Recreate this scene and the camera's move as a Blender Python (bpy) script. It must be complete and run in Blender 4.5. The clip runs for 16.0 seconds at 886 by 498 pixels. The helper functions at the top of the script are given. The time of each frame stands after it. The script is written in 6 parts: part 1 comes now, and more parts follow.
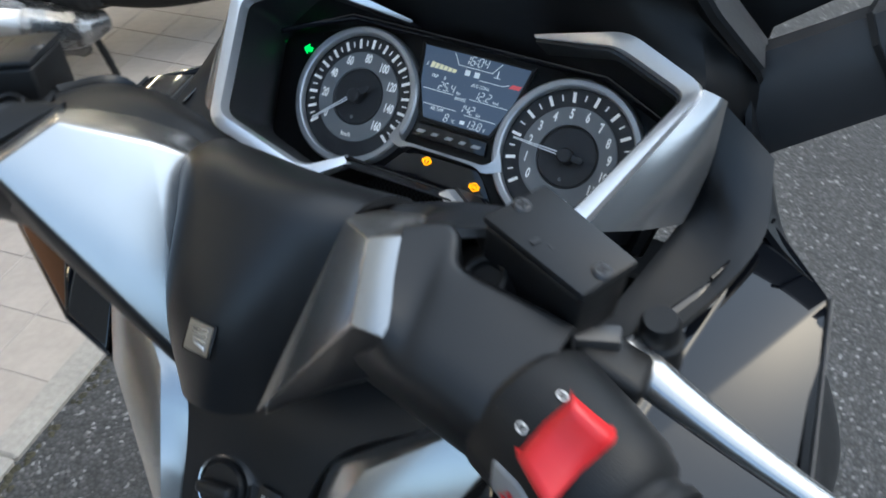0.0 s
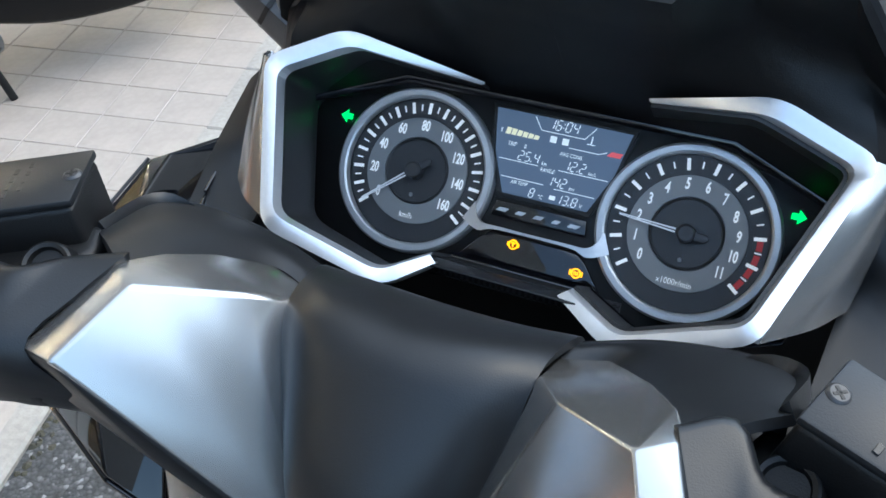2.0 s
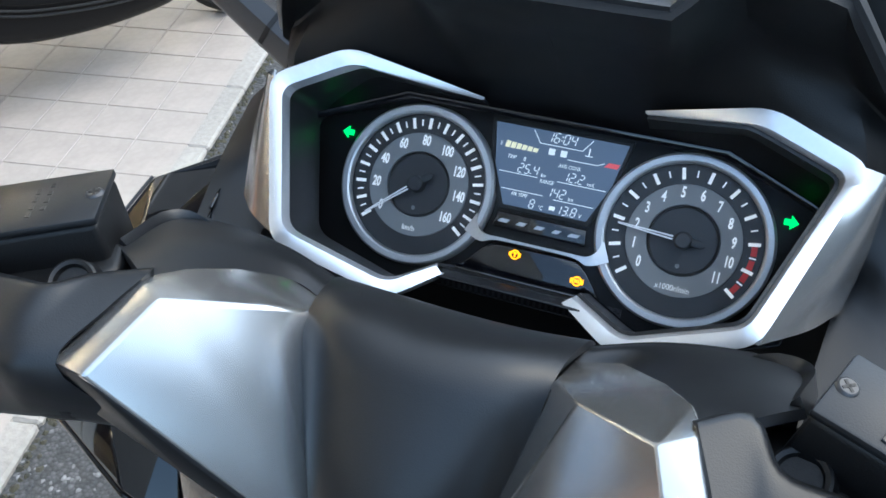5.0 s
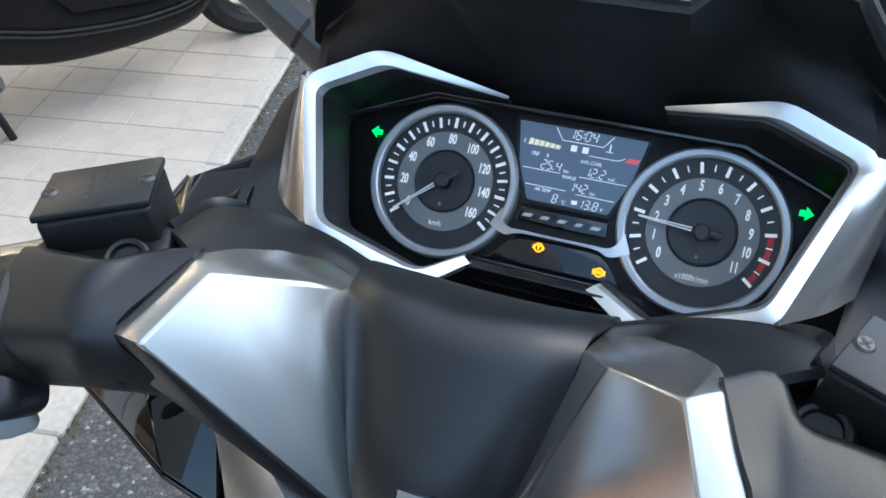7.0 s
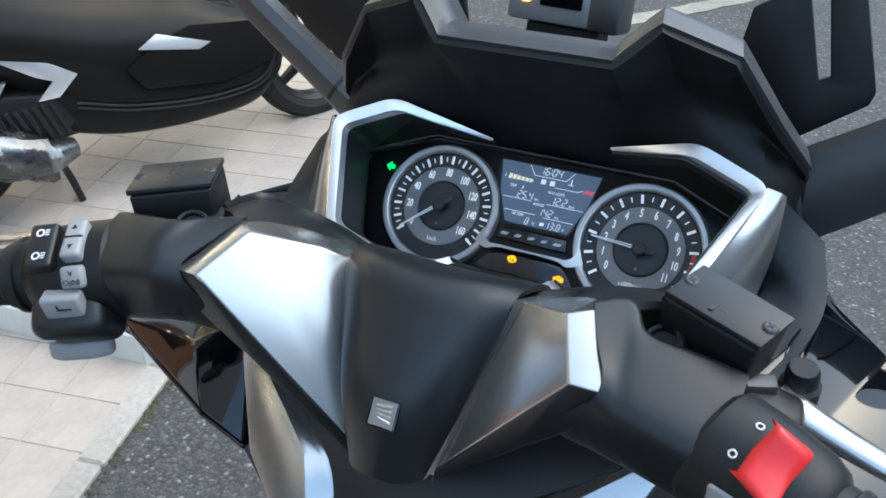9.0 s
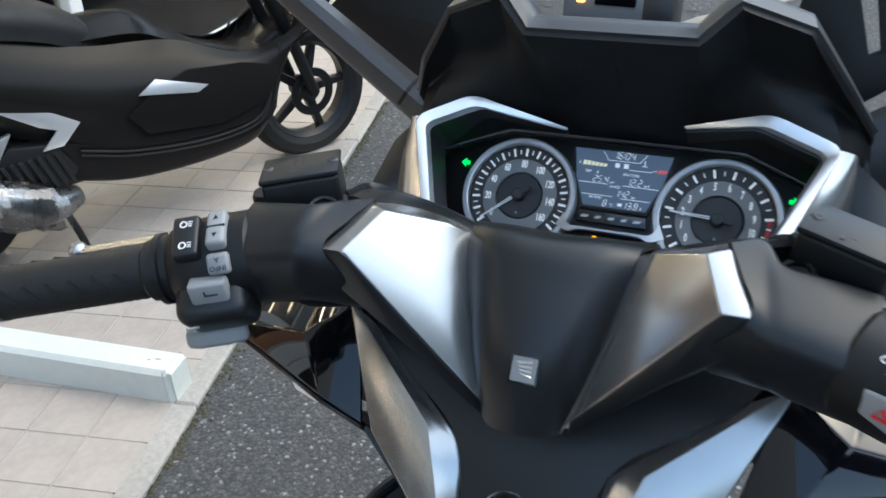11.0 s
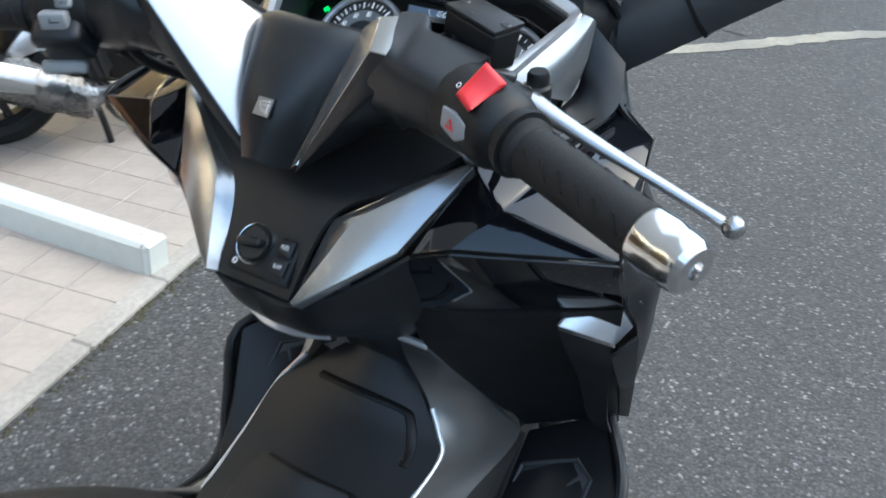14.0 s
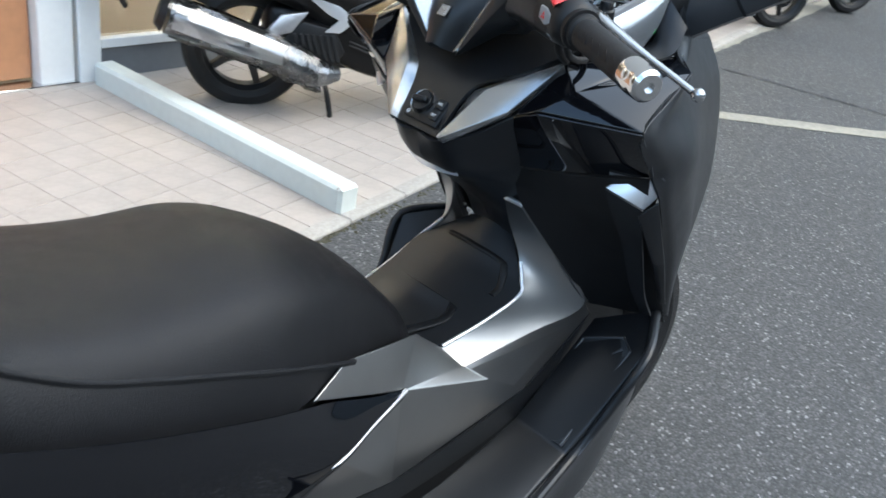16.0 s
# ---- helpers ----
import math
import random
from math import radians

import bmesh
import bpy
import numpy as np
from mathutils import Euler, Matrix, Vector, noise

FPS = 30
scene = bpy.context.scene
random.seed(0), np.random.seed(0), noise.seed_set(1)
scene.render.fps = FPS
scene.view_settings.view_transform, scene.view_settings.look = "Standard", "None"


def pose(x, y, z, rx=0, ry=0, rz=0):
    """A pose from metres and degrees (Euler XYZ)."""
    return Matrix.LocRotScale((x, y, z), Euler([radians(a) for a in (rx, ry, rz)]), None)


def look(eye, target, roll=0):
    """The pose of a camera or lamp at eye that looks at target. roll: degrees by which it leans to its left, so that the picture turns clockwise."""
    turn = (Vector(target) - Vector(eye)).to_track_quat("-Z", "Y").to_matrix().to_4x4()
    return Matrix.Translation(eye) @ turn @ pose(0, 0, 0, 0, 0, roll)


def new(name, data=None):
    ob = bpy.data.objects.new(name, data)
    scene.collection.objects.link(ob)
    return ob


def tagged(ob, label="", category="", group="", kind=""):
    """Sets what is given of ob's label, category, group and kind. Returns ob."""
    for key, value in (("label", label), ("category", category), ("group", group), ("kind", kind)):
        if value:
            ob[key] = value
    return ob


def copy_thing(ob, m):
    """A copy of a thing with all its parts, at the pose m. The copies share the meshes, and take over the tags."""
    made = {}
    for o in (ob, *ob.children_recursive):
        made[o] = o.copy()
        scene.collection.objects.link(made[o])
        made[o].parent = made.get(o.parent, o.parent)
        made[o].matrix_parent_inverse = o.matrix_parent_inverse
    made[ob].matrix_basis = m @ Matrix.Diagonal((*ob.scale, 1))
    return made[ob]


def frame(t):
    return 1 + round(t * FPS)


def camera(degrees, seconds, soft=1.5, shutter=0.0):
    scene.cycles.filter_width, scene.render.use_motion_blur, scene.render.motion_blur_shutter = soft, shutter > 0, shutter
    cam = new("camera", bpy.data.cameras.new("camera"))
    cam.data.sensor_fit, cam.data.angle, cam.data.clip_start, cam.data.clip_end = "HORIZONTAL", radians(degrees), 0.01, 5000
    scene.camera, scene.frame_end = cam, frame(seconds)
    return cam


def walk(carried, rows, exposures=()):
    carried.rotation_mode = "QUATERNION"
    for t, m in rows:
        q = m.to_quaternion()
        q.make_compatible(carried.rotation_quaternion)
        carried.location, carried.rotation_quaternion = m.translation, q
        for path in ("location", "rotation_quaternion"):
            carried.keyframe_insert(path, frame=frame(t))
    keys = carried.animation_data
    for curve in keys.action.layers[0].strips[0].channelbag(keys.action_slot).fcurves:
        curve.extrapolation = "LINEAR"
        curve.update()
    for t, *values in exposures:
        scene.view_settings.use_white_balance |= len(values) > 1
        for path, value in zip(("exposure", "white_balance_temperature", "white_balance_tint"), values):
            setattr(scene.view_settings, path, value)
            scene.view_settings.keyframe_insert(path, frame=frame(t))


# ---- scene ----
cam = camera(53.4, 16.0, soft=1.6, shutter=0.35)
ROWS = [
    (0.0, 0.2458, -0.4696, 1.3323, 49.15, 0.54, 28.03),
    (0.5, 0.1215, -0.4245, 1.3477, 45.44, 1.21, 19.25),
    (1.0, 0.0953, -0.4232, 1.3355, 47.08, -0.46, 20.34),
    (1.5, 0.0888, -0.4191, 1.3339, 47.81, -0.05, 20.19),
    (2.0, 0.0872, -0.4125, 1.3296, 47.72, -0.03, 19.97),
    (2.5, 0.087, -0.4103, 1.3291, 47.73, -0.14, 19.59),
    (3.0, 0.0848, -0.4135, 1.3312, 48.05, -0.25, 19.41),
    (5.5, 0.0747, -0.4326, 1.3374, 49.01, -0.2, 17.91),
    (6.0, 0.0739, -0.4393, 1.3355, 49.71, -0.1, 17.91),
    (6.5, 0.0709, -0.4496, 1.3352, 50.14, -0.15, 18.14),
    (7.0, 0.0738, -0.4585, 1.3358, 50.17, 0.23, 18.56),
    (7.5, 0.0877, -0.481, 1.3417, 50.95, 0.32, 18.96),
    (8.0, 0.1104, -0.5178, 1.3541, 52.88, -0.45, 19.73),
    (8.2, 0.1151, -0.5271, 1.358, 53.83, -0.84, 20.1),
    (10.3, 0.2378, -0.7122, 1.38, 59.47, 1.77, 25.77),
    (10.5, 0.1962, -0.7209, 1.3724, 59.8, 1.8, 23.69),
    (11.0, 0.0945, -0.6746, 1.3552, 58.97, 1.69, 19.25),
    (11.5, 0.0326, -0.5411, 1.325, 56.26, 1.24, 19.01),
    (12.0, 0.0243, -0.4634, 1.3086, 55.19, 0.39, 18.51),
    (12.5, 0.072, -0.4869, 1.3114, 56.06, -0.01, 17.58),
    (13.0, 0.1765, -0.6086, 1.3038, 57.82, -1.18, 17.69),
    (13.5, 0.2848, -0.7121, 1.3075, 58.91, -3.32, 20.41),
    (14.0, 0.4142, -0.8, 1.2894, 59.22, -4.77, 27.64),
    (14.5, 0.5047, -0.8931, 1.284, 59.47, -5.35, 32.92),
    (15.0, 0.5816, -1.0068, 1.2726, 60.06, -6.37, 34.15),
    (15.5, 0.6571, -1.0887, 1.2856, 60.72, -7.79, 37.19),
    (16.0, 0.769, -1.1573, 1.287, 61.56, -8.87, 43.02),
]
walk(cam, [(t, pose(x, y, z, rx, ry, rz)) for t, x, y, z, rx, ry, rz in ROWS], [(0.0, 1.36, 6700, 0), (0.5, 1.57, 6450, 0), (1.5, 1.80, 6400, 0), (3.0, 1.86, 6420, 0), (5.5, 1.92, 6420, 0), (7.2, 1.84, 6420, 0), (8.2, 1.83, 6450, 0), (11.0, 1.53, 6700, 0), (14.0, 1.78, 6700, 0), (14.6, 1.78, 6700, 0), (16.0, 1.86, 6700, 0)])

# ---- light ----
world = bpy.data.worlds.new("sky")
scene.world = world
world.use_nodes = True
wn = world.node_tree.nodes
sky = wn.new("ShaderNodeTexSky")
sky.sky_type, sky.sun_disc = "NISHITA", False
sky.sun_elevation, sky.sun_rotation = radians(52), radians(58)
sky.air_density, sky.dust_density, sky.ozone_density = 1.0, 1.5, 0.9
world.node_tree.links.new(sky.outputs[0], wn["Background"].inputs[0])
wn["Background"].inputs[1].default_value = 0.19
sun = new("sun", bpy.data.lights.new("sun", "SUN"))
sun.data.energy, sun.data.angle, sun.data.color = 0.6, radians(120), (0.96, 0.98, 1.0)
sun.matrix_world = look((3, 1.9, 4.6), (0, 0, 0))


# ---- materials ----
def material(name, colour, rough=0.5, metal=0.0, coat=0.0, vary=0.12, scale=40.0, bump=0.0, bump_scale=600.0, stain=3.0, spec=0.5):
    """A surface with broad and fine variation of colour and roughness, and a fine relief."""
    m = bpy.data.materials.new(name)
    m.use_nodes = True
    nt = m.node_tree
    n, l = nt.nodes, nt.links
    b = n["Principled BSDF"]
    b.inputs["Metallic"].default_value = metal
    b.inputs["Coat Weight"].default_value = coat
    b.inputs["Coat Roughness"].default_value = 0.04
    b.inputs["Specular IOR Level"].default_value = spec
    tc = n.new("ShaderNodeTexCoord")
    fine, broad = n.new("ShaderNodeTexNoise"), n.new("ShaderNodeTexNoise")
    fine.inputs["Scale"].default_value, broad.inputs["Scale"].default_value = scale, stain
    fine.inputs["Detail"].default_value = 4
    for q in (fine, broad):
        l.new(tc.outputs["Object"], q.inputs["Vector"])
    mix = n.new("ShaderNodeMath")
    mix.operation = "ADD"
    l.new(fine.outputs["Fac"], mix.inputs[0])
    l.new(broad.outputs["Fac"], mix.inputs[1])
    ramp = n.new("ShaderNodeMapRange")
    ramp.inputs["From Min"].default_value, ramp.inputs["From Max"].default_value = 0.6, 1.4
    ramp.inputs["To Min"].default_value, ramp.inputs["To Max"].default_value = 1 - vary, 1 + vary
    l.new(mix.outputs[0], ramp.inputs["Value"])
    mul = n.new("ShaderNodeVectorMath")
    mul.operation = "SCALE"
    mul.inputs[0].default_value = colour
    l.new(ramp.outputs[0], mul.inputs["Scale"])
    l.new(mul.outputs[0], b.inputs["Base Color"])
    rr = n.new("ShaderNodeMath")
    rr.operation = "MULTIPLY"
    rr.inputs[1].default_value = rough
    l.new(ramp.outputs[0], rr.inputs[0])
    l.new(rr.outputs[0], b.inputs["Roughness"])
    if bump:
        nz, bp = n.new("ShaderNodeTexNoise"), n.new("ShaderNodeBump")
        nz.inputs["Scale"].default_value = bump_scale
        l.new(tc.outputs["Object"], nz.inputs["Vector"])
        bp.inputs["Strength"].default_value, bp.inputs["Distance"].default_value = bump, 0.002
        l.new(nz.outputs["Fac"], bp.inputs["Height"])
        l.new(bp.outputs[0], b.inputs["Normal"])
    return m


def glow(name, colour, strength):
    m = bpy.data.materials.new(name)
    m.use_nodes = True
    b = m.node_tree.nodes["Principled BSDF"]
    b.inputs["Base Color"].default_value = (*colour, 1)
    b.inputs["Emission Color"].default_value = (*colour, 1)
    b.inputs["Emission Strength"].default_value = strength
    return m


def clear(name, tint=(1, 1, 1), rough=0.0, ior=1.4):
    """Thin clear glass: mostly see-through, with a mirror gloss."""
    m = bpy.data.materials.new(name)
    m.use_nodes = True
    n, l = m.node_tree.nodes, m.node_tree.links
    tr, gl, mx, fr = (n.new(k) for k in ("ShaderNodeBsdfTransparent", "ShaderNodeBsdfGlossy", "ShaderNodeMixShader", "ShaderNodeFresnel"))
    tr.inputs[0].default_value = (*tint, 1)
    gl.inputs["Roughness"].default_value = rough
    fr.inputs[0].default_value = ior
    l.new(fr.outputs[0], mx.inputs[0])
    l.new(tr.outputs[0], mx.inputs[1])
    l.new(gl.outputs[0], mx.inputs[2])
    l.new(mx.outputs[0], n["Material Output"].inputs[0])
    return m


BLACK = material("black matt plastic", (0.0098, 0.0108, 0.0125), 0.38, spec=0.42, bump=0.07, bump_scale=1500)
DEEP = material("deep black plastic", (0.006, 0.0062, 0.0068), 0.45, spec=0.35, bump=0.15, bump_scale=1500)
GLOSS = material("gloss black paint", (0.003, 0.0035, 0.005), 0.03, vary=0.05, spec=0.62)
SATIN = material("matt dark grey paint", (0.045, 0.046, 0.049), 0.38, metal=0.3, bump=0.1, bump_scale=2500)
SILVER = material("satin silver paint", (0.46, 0.458, 0.452), 0.23, metal=0.9, vary=0.03, scale=60, bump=0.0)
TRIM = material("bright satin trim", (0.7912, 0.8004, 0.8188), 0.30, metal=0.75, vary=0.04, scale=300)
BRONZE = material("dark metallic paint", (0.31, 0.309, 0.306), 0.33, metal=0.95, vary=0.05, scale=30)
# mat rubber painted paler to carry the sky's sheen on it
FOOTRUBBER = material("pale sheen rubber mat", (0.034, 0.037, 0.041), 0.42, spec=0.5, vary=0.2, scale=60, bump=0.25, bump_scale=900)
CHROME = material("chrome", (0.7, 0.7, 0.7), 0.14, metal=1.0, vary=0.03)
RUBBER = material("black rubber", (0.011, 0.011, 0.0115), 0.6, spec=0.35, bump=0.3, bump_scale=900)
RED = material("red plastic", (0.62, 0.02, 0.025), 0.35)
GREY = material("grey button plastic", (0.25, 0.255, 0.26), 0.45)
SEAT = material("black grained leather", (0.0094, 0.0097, 0.0112), 0.44, spec=0.27, bump=0.5, bump_scale=700, vary=0.2)
WHITEINK = material("white ink", (0.8, 0.8, 0.8), 0.5, vary=0.03)


# ---- building helpers ----
def finish(bm, sharp=32):
    bmesh.ops.remove_doubles(bm, verts=bm.verts, dist=1e-6)
    bmesh.ops.recalc_face_normals(bm, faces=bm.faces)
    for f in bm.faces:
        f.smooth = True
    for e in bm.edges:
        if len(e.link_faces) != 2 or e.calc_face_angle(0) > radians(sharp):
            e.smooth = False


def part(name, bm, mat, parent, label="", sharp=32):
    """Links a bmesh as one mesh object under a thing or a part."""
    finish(bm, sharp)
    me = bpy.data.meshes.new(name)
    bm.to_mesh(me)
    bm.free()
    me.materials.append(mat)
    ob = new(name, me)
    ob.parent = parent
    if label:
        tagged(ob, label)
    return ob


def thing(name, m, label, category, group="", kind=""):
    ob = new(name)
    ob.empty_display_size = 0.05
    ob.matrix_world = m
    return tagged(ob, label, category, group, kind)


def curve(points, n, linear=False):
    """Points along a smooth (Catmull-Rom) or a straight line through the given ones, n steps a span."""
    pts = [np.array(p, float) for p in points]
    if len(pts) == 2:
        linear = True
    out = []
    for i in range(len(pts) - 1):
        a, b = pts[i], pts[i + 1]
        p = pts[i - 1] if i else 2 * a - b
        q = pts[i + 2] if i + 2 < len(pts) else 2 * b - a
        for k in range(n):
            t = k / n
            if linear:
                out.append(a + (b - a) * t)
            else:
                out.append(0.5 * (2 * a + (b - p) * t + (2 * p - 5 * a + 4 * b - q) * t * t + (3 * a - p - 3 * b + q) * t ** 3))
    out.append(pts[-1])
    return out


def sheet(rows, nu=6, nv=6, thick=0.003, flip=False, straight_u=False, straight_v=False):
    """A curved panel with thickness, through rows of guide points."""
    across = [curve(r, nu, straight_u) for r in rows]
    cols = [curve([a[i] for a in across], nv, straight_v) for i in range(len(across[0]))]
    g = np.array(cols)
    du, dv = np.gradient(g, axis=0), np.gradient(g, axis=1)
    n = np.cross(du, dv)
    n /= np.linalg.norm(n, axis=2, keepdims=True) + 1e-12
    if flip:
        n = -n
    back = g - n * thick
    bm = bmesh.new()
    a, b = g.shape[:2]
    top = [[bm.verts.new(g[i, j]) for j in range(b)] for i in range(a)]
    low = [[bm.verts.new(back[i, j]) for j in range(b)] for i in range(a)]
    for i in range(a - 1):
        for j in range(b - 1):
            bm.faces.new((top[i][j], top[i + 1][j], top[i + 1][j + 1], top[i][j + 1]))
            bm.faces.new((low[i][j], low[i][j + 1], low[i + 1][j + 1], low[i + 1][j]))
    for i in range(a - 1):
        bm.faces.new((top[i][0], low[i][0], low[i + 1][0], top[i + 1][0]))
        bm.faces.new((top[i][-1], top[i + 1][-1], low[i + 1][-1], low[i][-1]))
    for j in range(b - 1):
        bm.faces.new((top[0][j], top[0][j + 1], low[0][j + 1], low[0][j]))
        bm.faces.new((top[-1][j], low[-1][j], low[-1][j + 1], top[-1][j + 1]))
    return bm


def facets(verts, faces, thick=0.004, bevel=0.002, seg=3):
    """A folded panel of flat faces, thickened away from their normals, with rounded folds and rims."""
    bm = bmesh.new()
    vs = [bm.verts.new(v) for v in verts]
    for f in faces:
        bm.faces.new([vs[i] for i in f])
    bmesh.ops.recalc_face_normals(bm, faces=bm.faces)
    bm.normal_update()
    bmesh.ops.solidify(bm, geom=bm.faces[:], thickness=thick)
    bmesh.ops.recalc_face_normals(bm, faces=bm.faces)
    if bevel:
        es = [e for e in bm.edges if len(e.link_faces) == 2 and e.calc_face_angle(0) > radians(12)]
        bmesh.ops.bevel(bm, geom=es, offset=bevel, segments=seg, profile=0.5, affect="EDGES", clamp_overlap=True)
    return bm


def slab(loop, vec, bevel=0.001, seg=2):
    """A plate: the loop, and the same loop moved by vec, with rounded edges."""
    bm = bmesh.new()
    a = [bm.verts.new(p) for p in loop]
    b = [bm.verts.new(Vector(p) + Vector(vec)) for p in loop]
    n = len(a)
    bm.faces.new(a)
    bm.faces.new(b[::-1])
    for i in range(n):
        bm.faces.new((a[i], b[i], b[(i + 1) % n], a[(i + 1) % n]))
    bmesh.ops.recalc_face_normals(bm, faces=bm.faces)
    if bevel:
        bmesh.ops.bevel(bm, geom=bm.edges[:], offset=bevel, segments=seg, profile=0.5, affect="EDGES", clamp_overlap=True)
    return bm


def rbox(size, m=None, bevel=0.003, seg=3):
    bm = bmesh.new()
    bmesh.ops.create_cube(bm, size=1)
    bmesh.ops.scale(bm, vec=size, verts=bm.verts)
    if bevel:
        bmesh.ops.bevel(bm, geom=bm.edges[:], offset=bevel, segments=seg, profile=0.5, affect="EDGES", clamp_overlap=True)
    if m is not None:
        bmesh.ops.transform(bm, matrix=m, verts=bm.verts)
    return bm


def rings(loops, caps=True, closed=True):
    """A skin over a row of loops with equally many points."""
    bm = bmesh.new()
    vs = [[bm.verts.new(p) for p in l] for l in loops]
    n = len(vs[0])
    for a, b in zip(vs, vs[1:]):
        for i in range(n if closed else n - 1):
            j = (i + 1) % n
            bm.faces.new((a[i], a[j], b[j], b[i]))
    if caps and closed:
        bm.faces.new(vs[0][::-1])
        bm.faces.new(vs[-1])
    return bm


def tube(path, radii, seg=16, squash=1.0, up=(0, 0, 1)):
    loops = []
    pts = [Vector(p) for p in path]
    for i, p in enumerate(pts):
        d = (pts[min(i + 1, len(pts) - 1)] - pts[max(i - 1, 0)]).normalized()
        s = d.cross(Vector(up)).normalized()
        u = s.cross(d)
        r = radii[i] if isinstance(radii, (list, tuple)) else radii
        loops.append([p + r * (math.cos(2 * math.pi * k / seg) * s + squash * math.sin(2 * math.pi * k / seg) * u) for k in range(seg)])
    return rings(loops)


def frame_of(origin, axis, up=(0, 0, 1)):
    """A pose whose z runs along the axis and whose y leans to up."""
    z = Vector(axis).normalized()
    x = Vector(up).cross(z).normalized()
    y = z.cross(x)
    m = Matrix((x, y, z)).transposed().to_4x4()
    m.translation = origin
    return m


def lathe(profile, m, seg=48, closed=False):
    """Turns (radius, height) pairs about the z of pose m."""
    bm = bmesh.new()
    loops = []
    for r, h in profile:
        if r < 1e-7:
            loops.append([bm.verts.new(m @ Vector((0, 0, h)))])
        else:
            loops.append([bm.verts.new(m @ Vector((r * math.cos(2 * math.pi * k / seg), r * math.sin(2 * math.pi * k / seg), h))) for k in range(seg)])
    pairs = list(zip(loops, loops[1:])) + ([(loops[-1], loops[0])] if closed else [])
    for a, b in pairs:
        for i in range(seg):
            j = (i + 1) % seg
            if len(a) == 1 and len(b) > 1:
                bm.faces.new((a[0], b[i], b[j]))
            elif len(b) == 1 and len(a) > 1:
                bm.faces.new((a[i], a[j], b[0]))
            elif len(a) > 1:
                bm.faces.new((a[i], a[j], b[j], b[i]))
    return bm


def writing(text, size, m, depth=0.0002, align="CENTER", shear=0.0, narrow=1.0, bold=0.0):
    """Letters in the built-in font as a mesh, centred on pose m and facing its z."""
    c = bpy.data.curves.new("writing", "FONT")
    c.body, c.size, c.extrude, c.align_x, c.align_y, c.shear, c.offset = text, size, depth, align, "CENTER", shear, bold
    c.resolution_u = 3
    ob = new("writing", c)
    me = ob.to_mesh()
    bm = bmesh.new()
    bm.from_mesh(me)
    ob.to_mesh_clear()
    bpy.data.objects.remove(ob)
    bpy.data.curves.remove(c)
    bmesh.ops.transform(bm, matrix=m @ Matrix.Diagonal((narrow, 1, 1, 1)), verts=bm.verts)
    return bm


# ---- the scooter ----
BIKE = pose(0.033, -0.0024, 0, 0, -1.7, -3.5)
scooter = thing("scooter", BIKE, "matt black maxi scooter with satin silver panels, standing upright on asphalt", "scooter")
SIDES = (("right", 1), ("left", -1))


def mir(s, p):
    return (s * p[0], p[1], p[2])


# instrument cluster: u across, v up along the face, h proud of the face
DO, DU, DN = Vector((0, 0, 0.991)), Vector((0, 0.655, 0.755)), Vector((0, -0.755, 0.655))


def rounded(points, r, n=4):
    """An open line of points with its inner corners rounded off."""
    pts = [Vector(p) for p in points]
    out = [pts[0]]
    for a, b, c in zip(pts, pts[1:], pts[2:]):
        p, q = b + (a - b).normalized() * min(r, 0.4 * (a - b).length), b + (c - b).normalized() * min(r, 0.4 * (c - b).length)
        out += [(1 - k / n) ** 2 * p + 2 * k / n * (1 - k / n) * b + (k / n) ** 2 * q for k in range(n + 1)]
    return out + [pts[-1]]


def D(u, v, h=0.0):
    return DO + Vector((u, 0, 0)) + v * DU + h * DN


def DM(u, v, h=0.0, turn=0.0):
    """Pose on the cluster's face, x across, z out of it."""
    m = Matrix(((1, 0, 0), DU, DN)).transposed().to_4x4()
    m.translation = D(u, v, h)
    return m @ Matrix.Rotation(radians(turn), 4, "Z")


FACE = material("dial black", (0.022, 0.023, 0.026), 0.5, vary=0.05)
RINGGREY = material("dial grey", (0.20, 0.205, 0.21), 0.45, vary=0.05)
# ink given a faint glow of its own, so dial marks stay bright
DIALINK = glow("glowing dial ink", (0.85, 0.86, 0.88), 0.10)
NEEDLE = material("needle white", (0.85, 0.85, 0.85), 0.4, vary=0.02)
REDINK = material("red ink", (0.6, 0.03, 0.03), 0.5, vary=0.03)
LCD = glow("display", (0.040, 0.062, 0.105), 0.38)
FUELSEG = glow("display fuel segments", (0.78, 0.74, 0.52), 0.14)
SEG = glow("display segments", (0.72, 0.78, 0.84), 0.14)
LCDRED = glow("display red", (0.75, 0.10, 0.12), 0.10)
AMBER = glow("amber lamp", (1.0, 0.34, 0.0), 0.8)
GREEN = glow("green lamp", (0.0, 0.75, 0.10), 0.6)
SILVERRING = material("cluster silver", (0.50, 0.51, 0.52), 0.38, metal=0.7, vary=0.10, scale=900)

cluster = part("instrument_panel", slab([D(u, v, 0) for u, v in ((-0.166, 0.03), (-0.10, 0.057), (0.10, 0.057), (0.166, 0.03), (0.152, -0.046), (0.09, -0.072), (0.045, -0.05), (-0.045, -0.05), (-0.09, -0.072), (-0.152, -0.046))], -0.012 * DN, 0.001), DEEP, scooter, "black instrument panel with two round dials and a display")


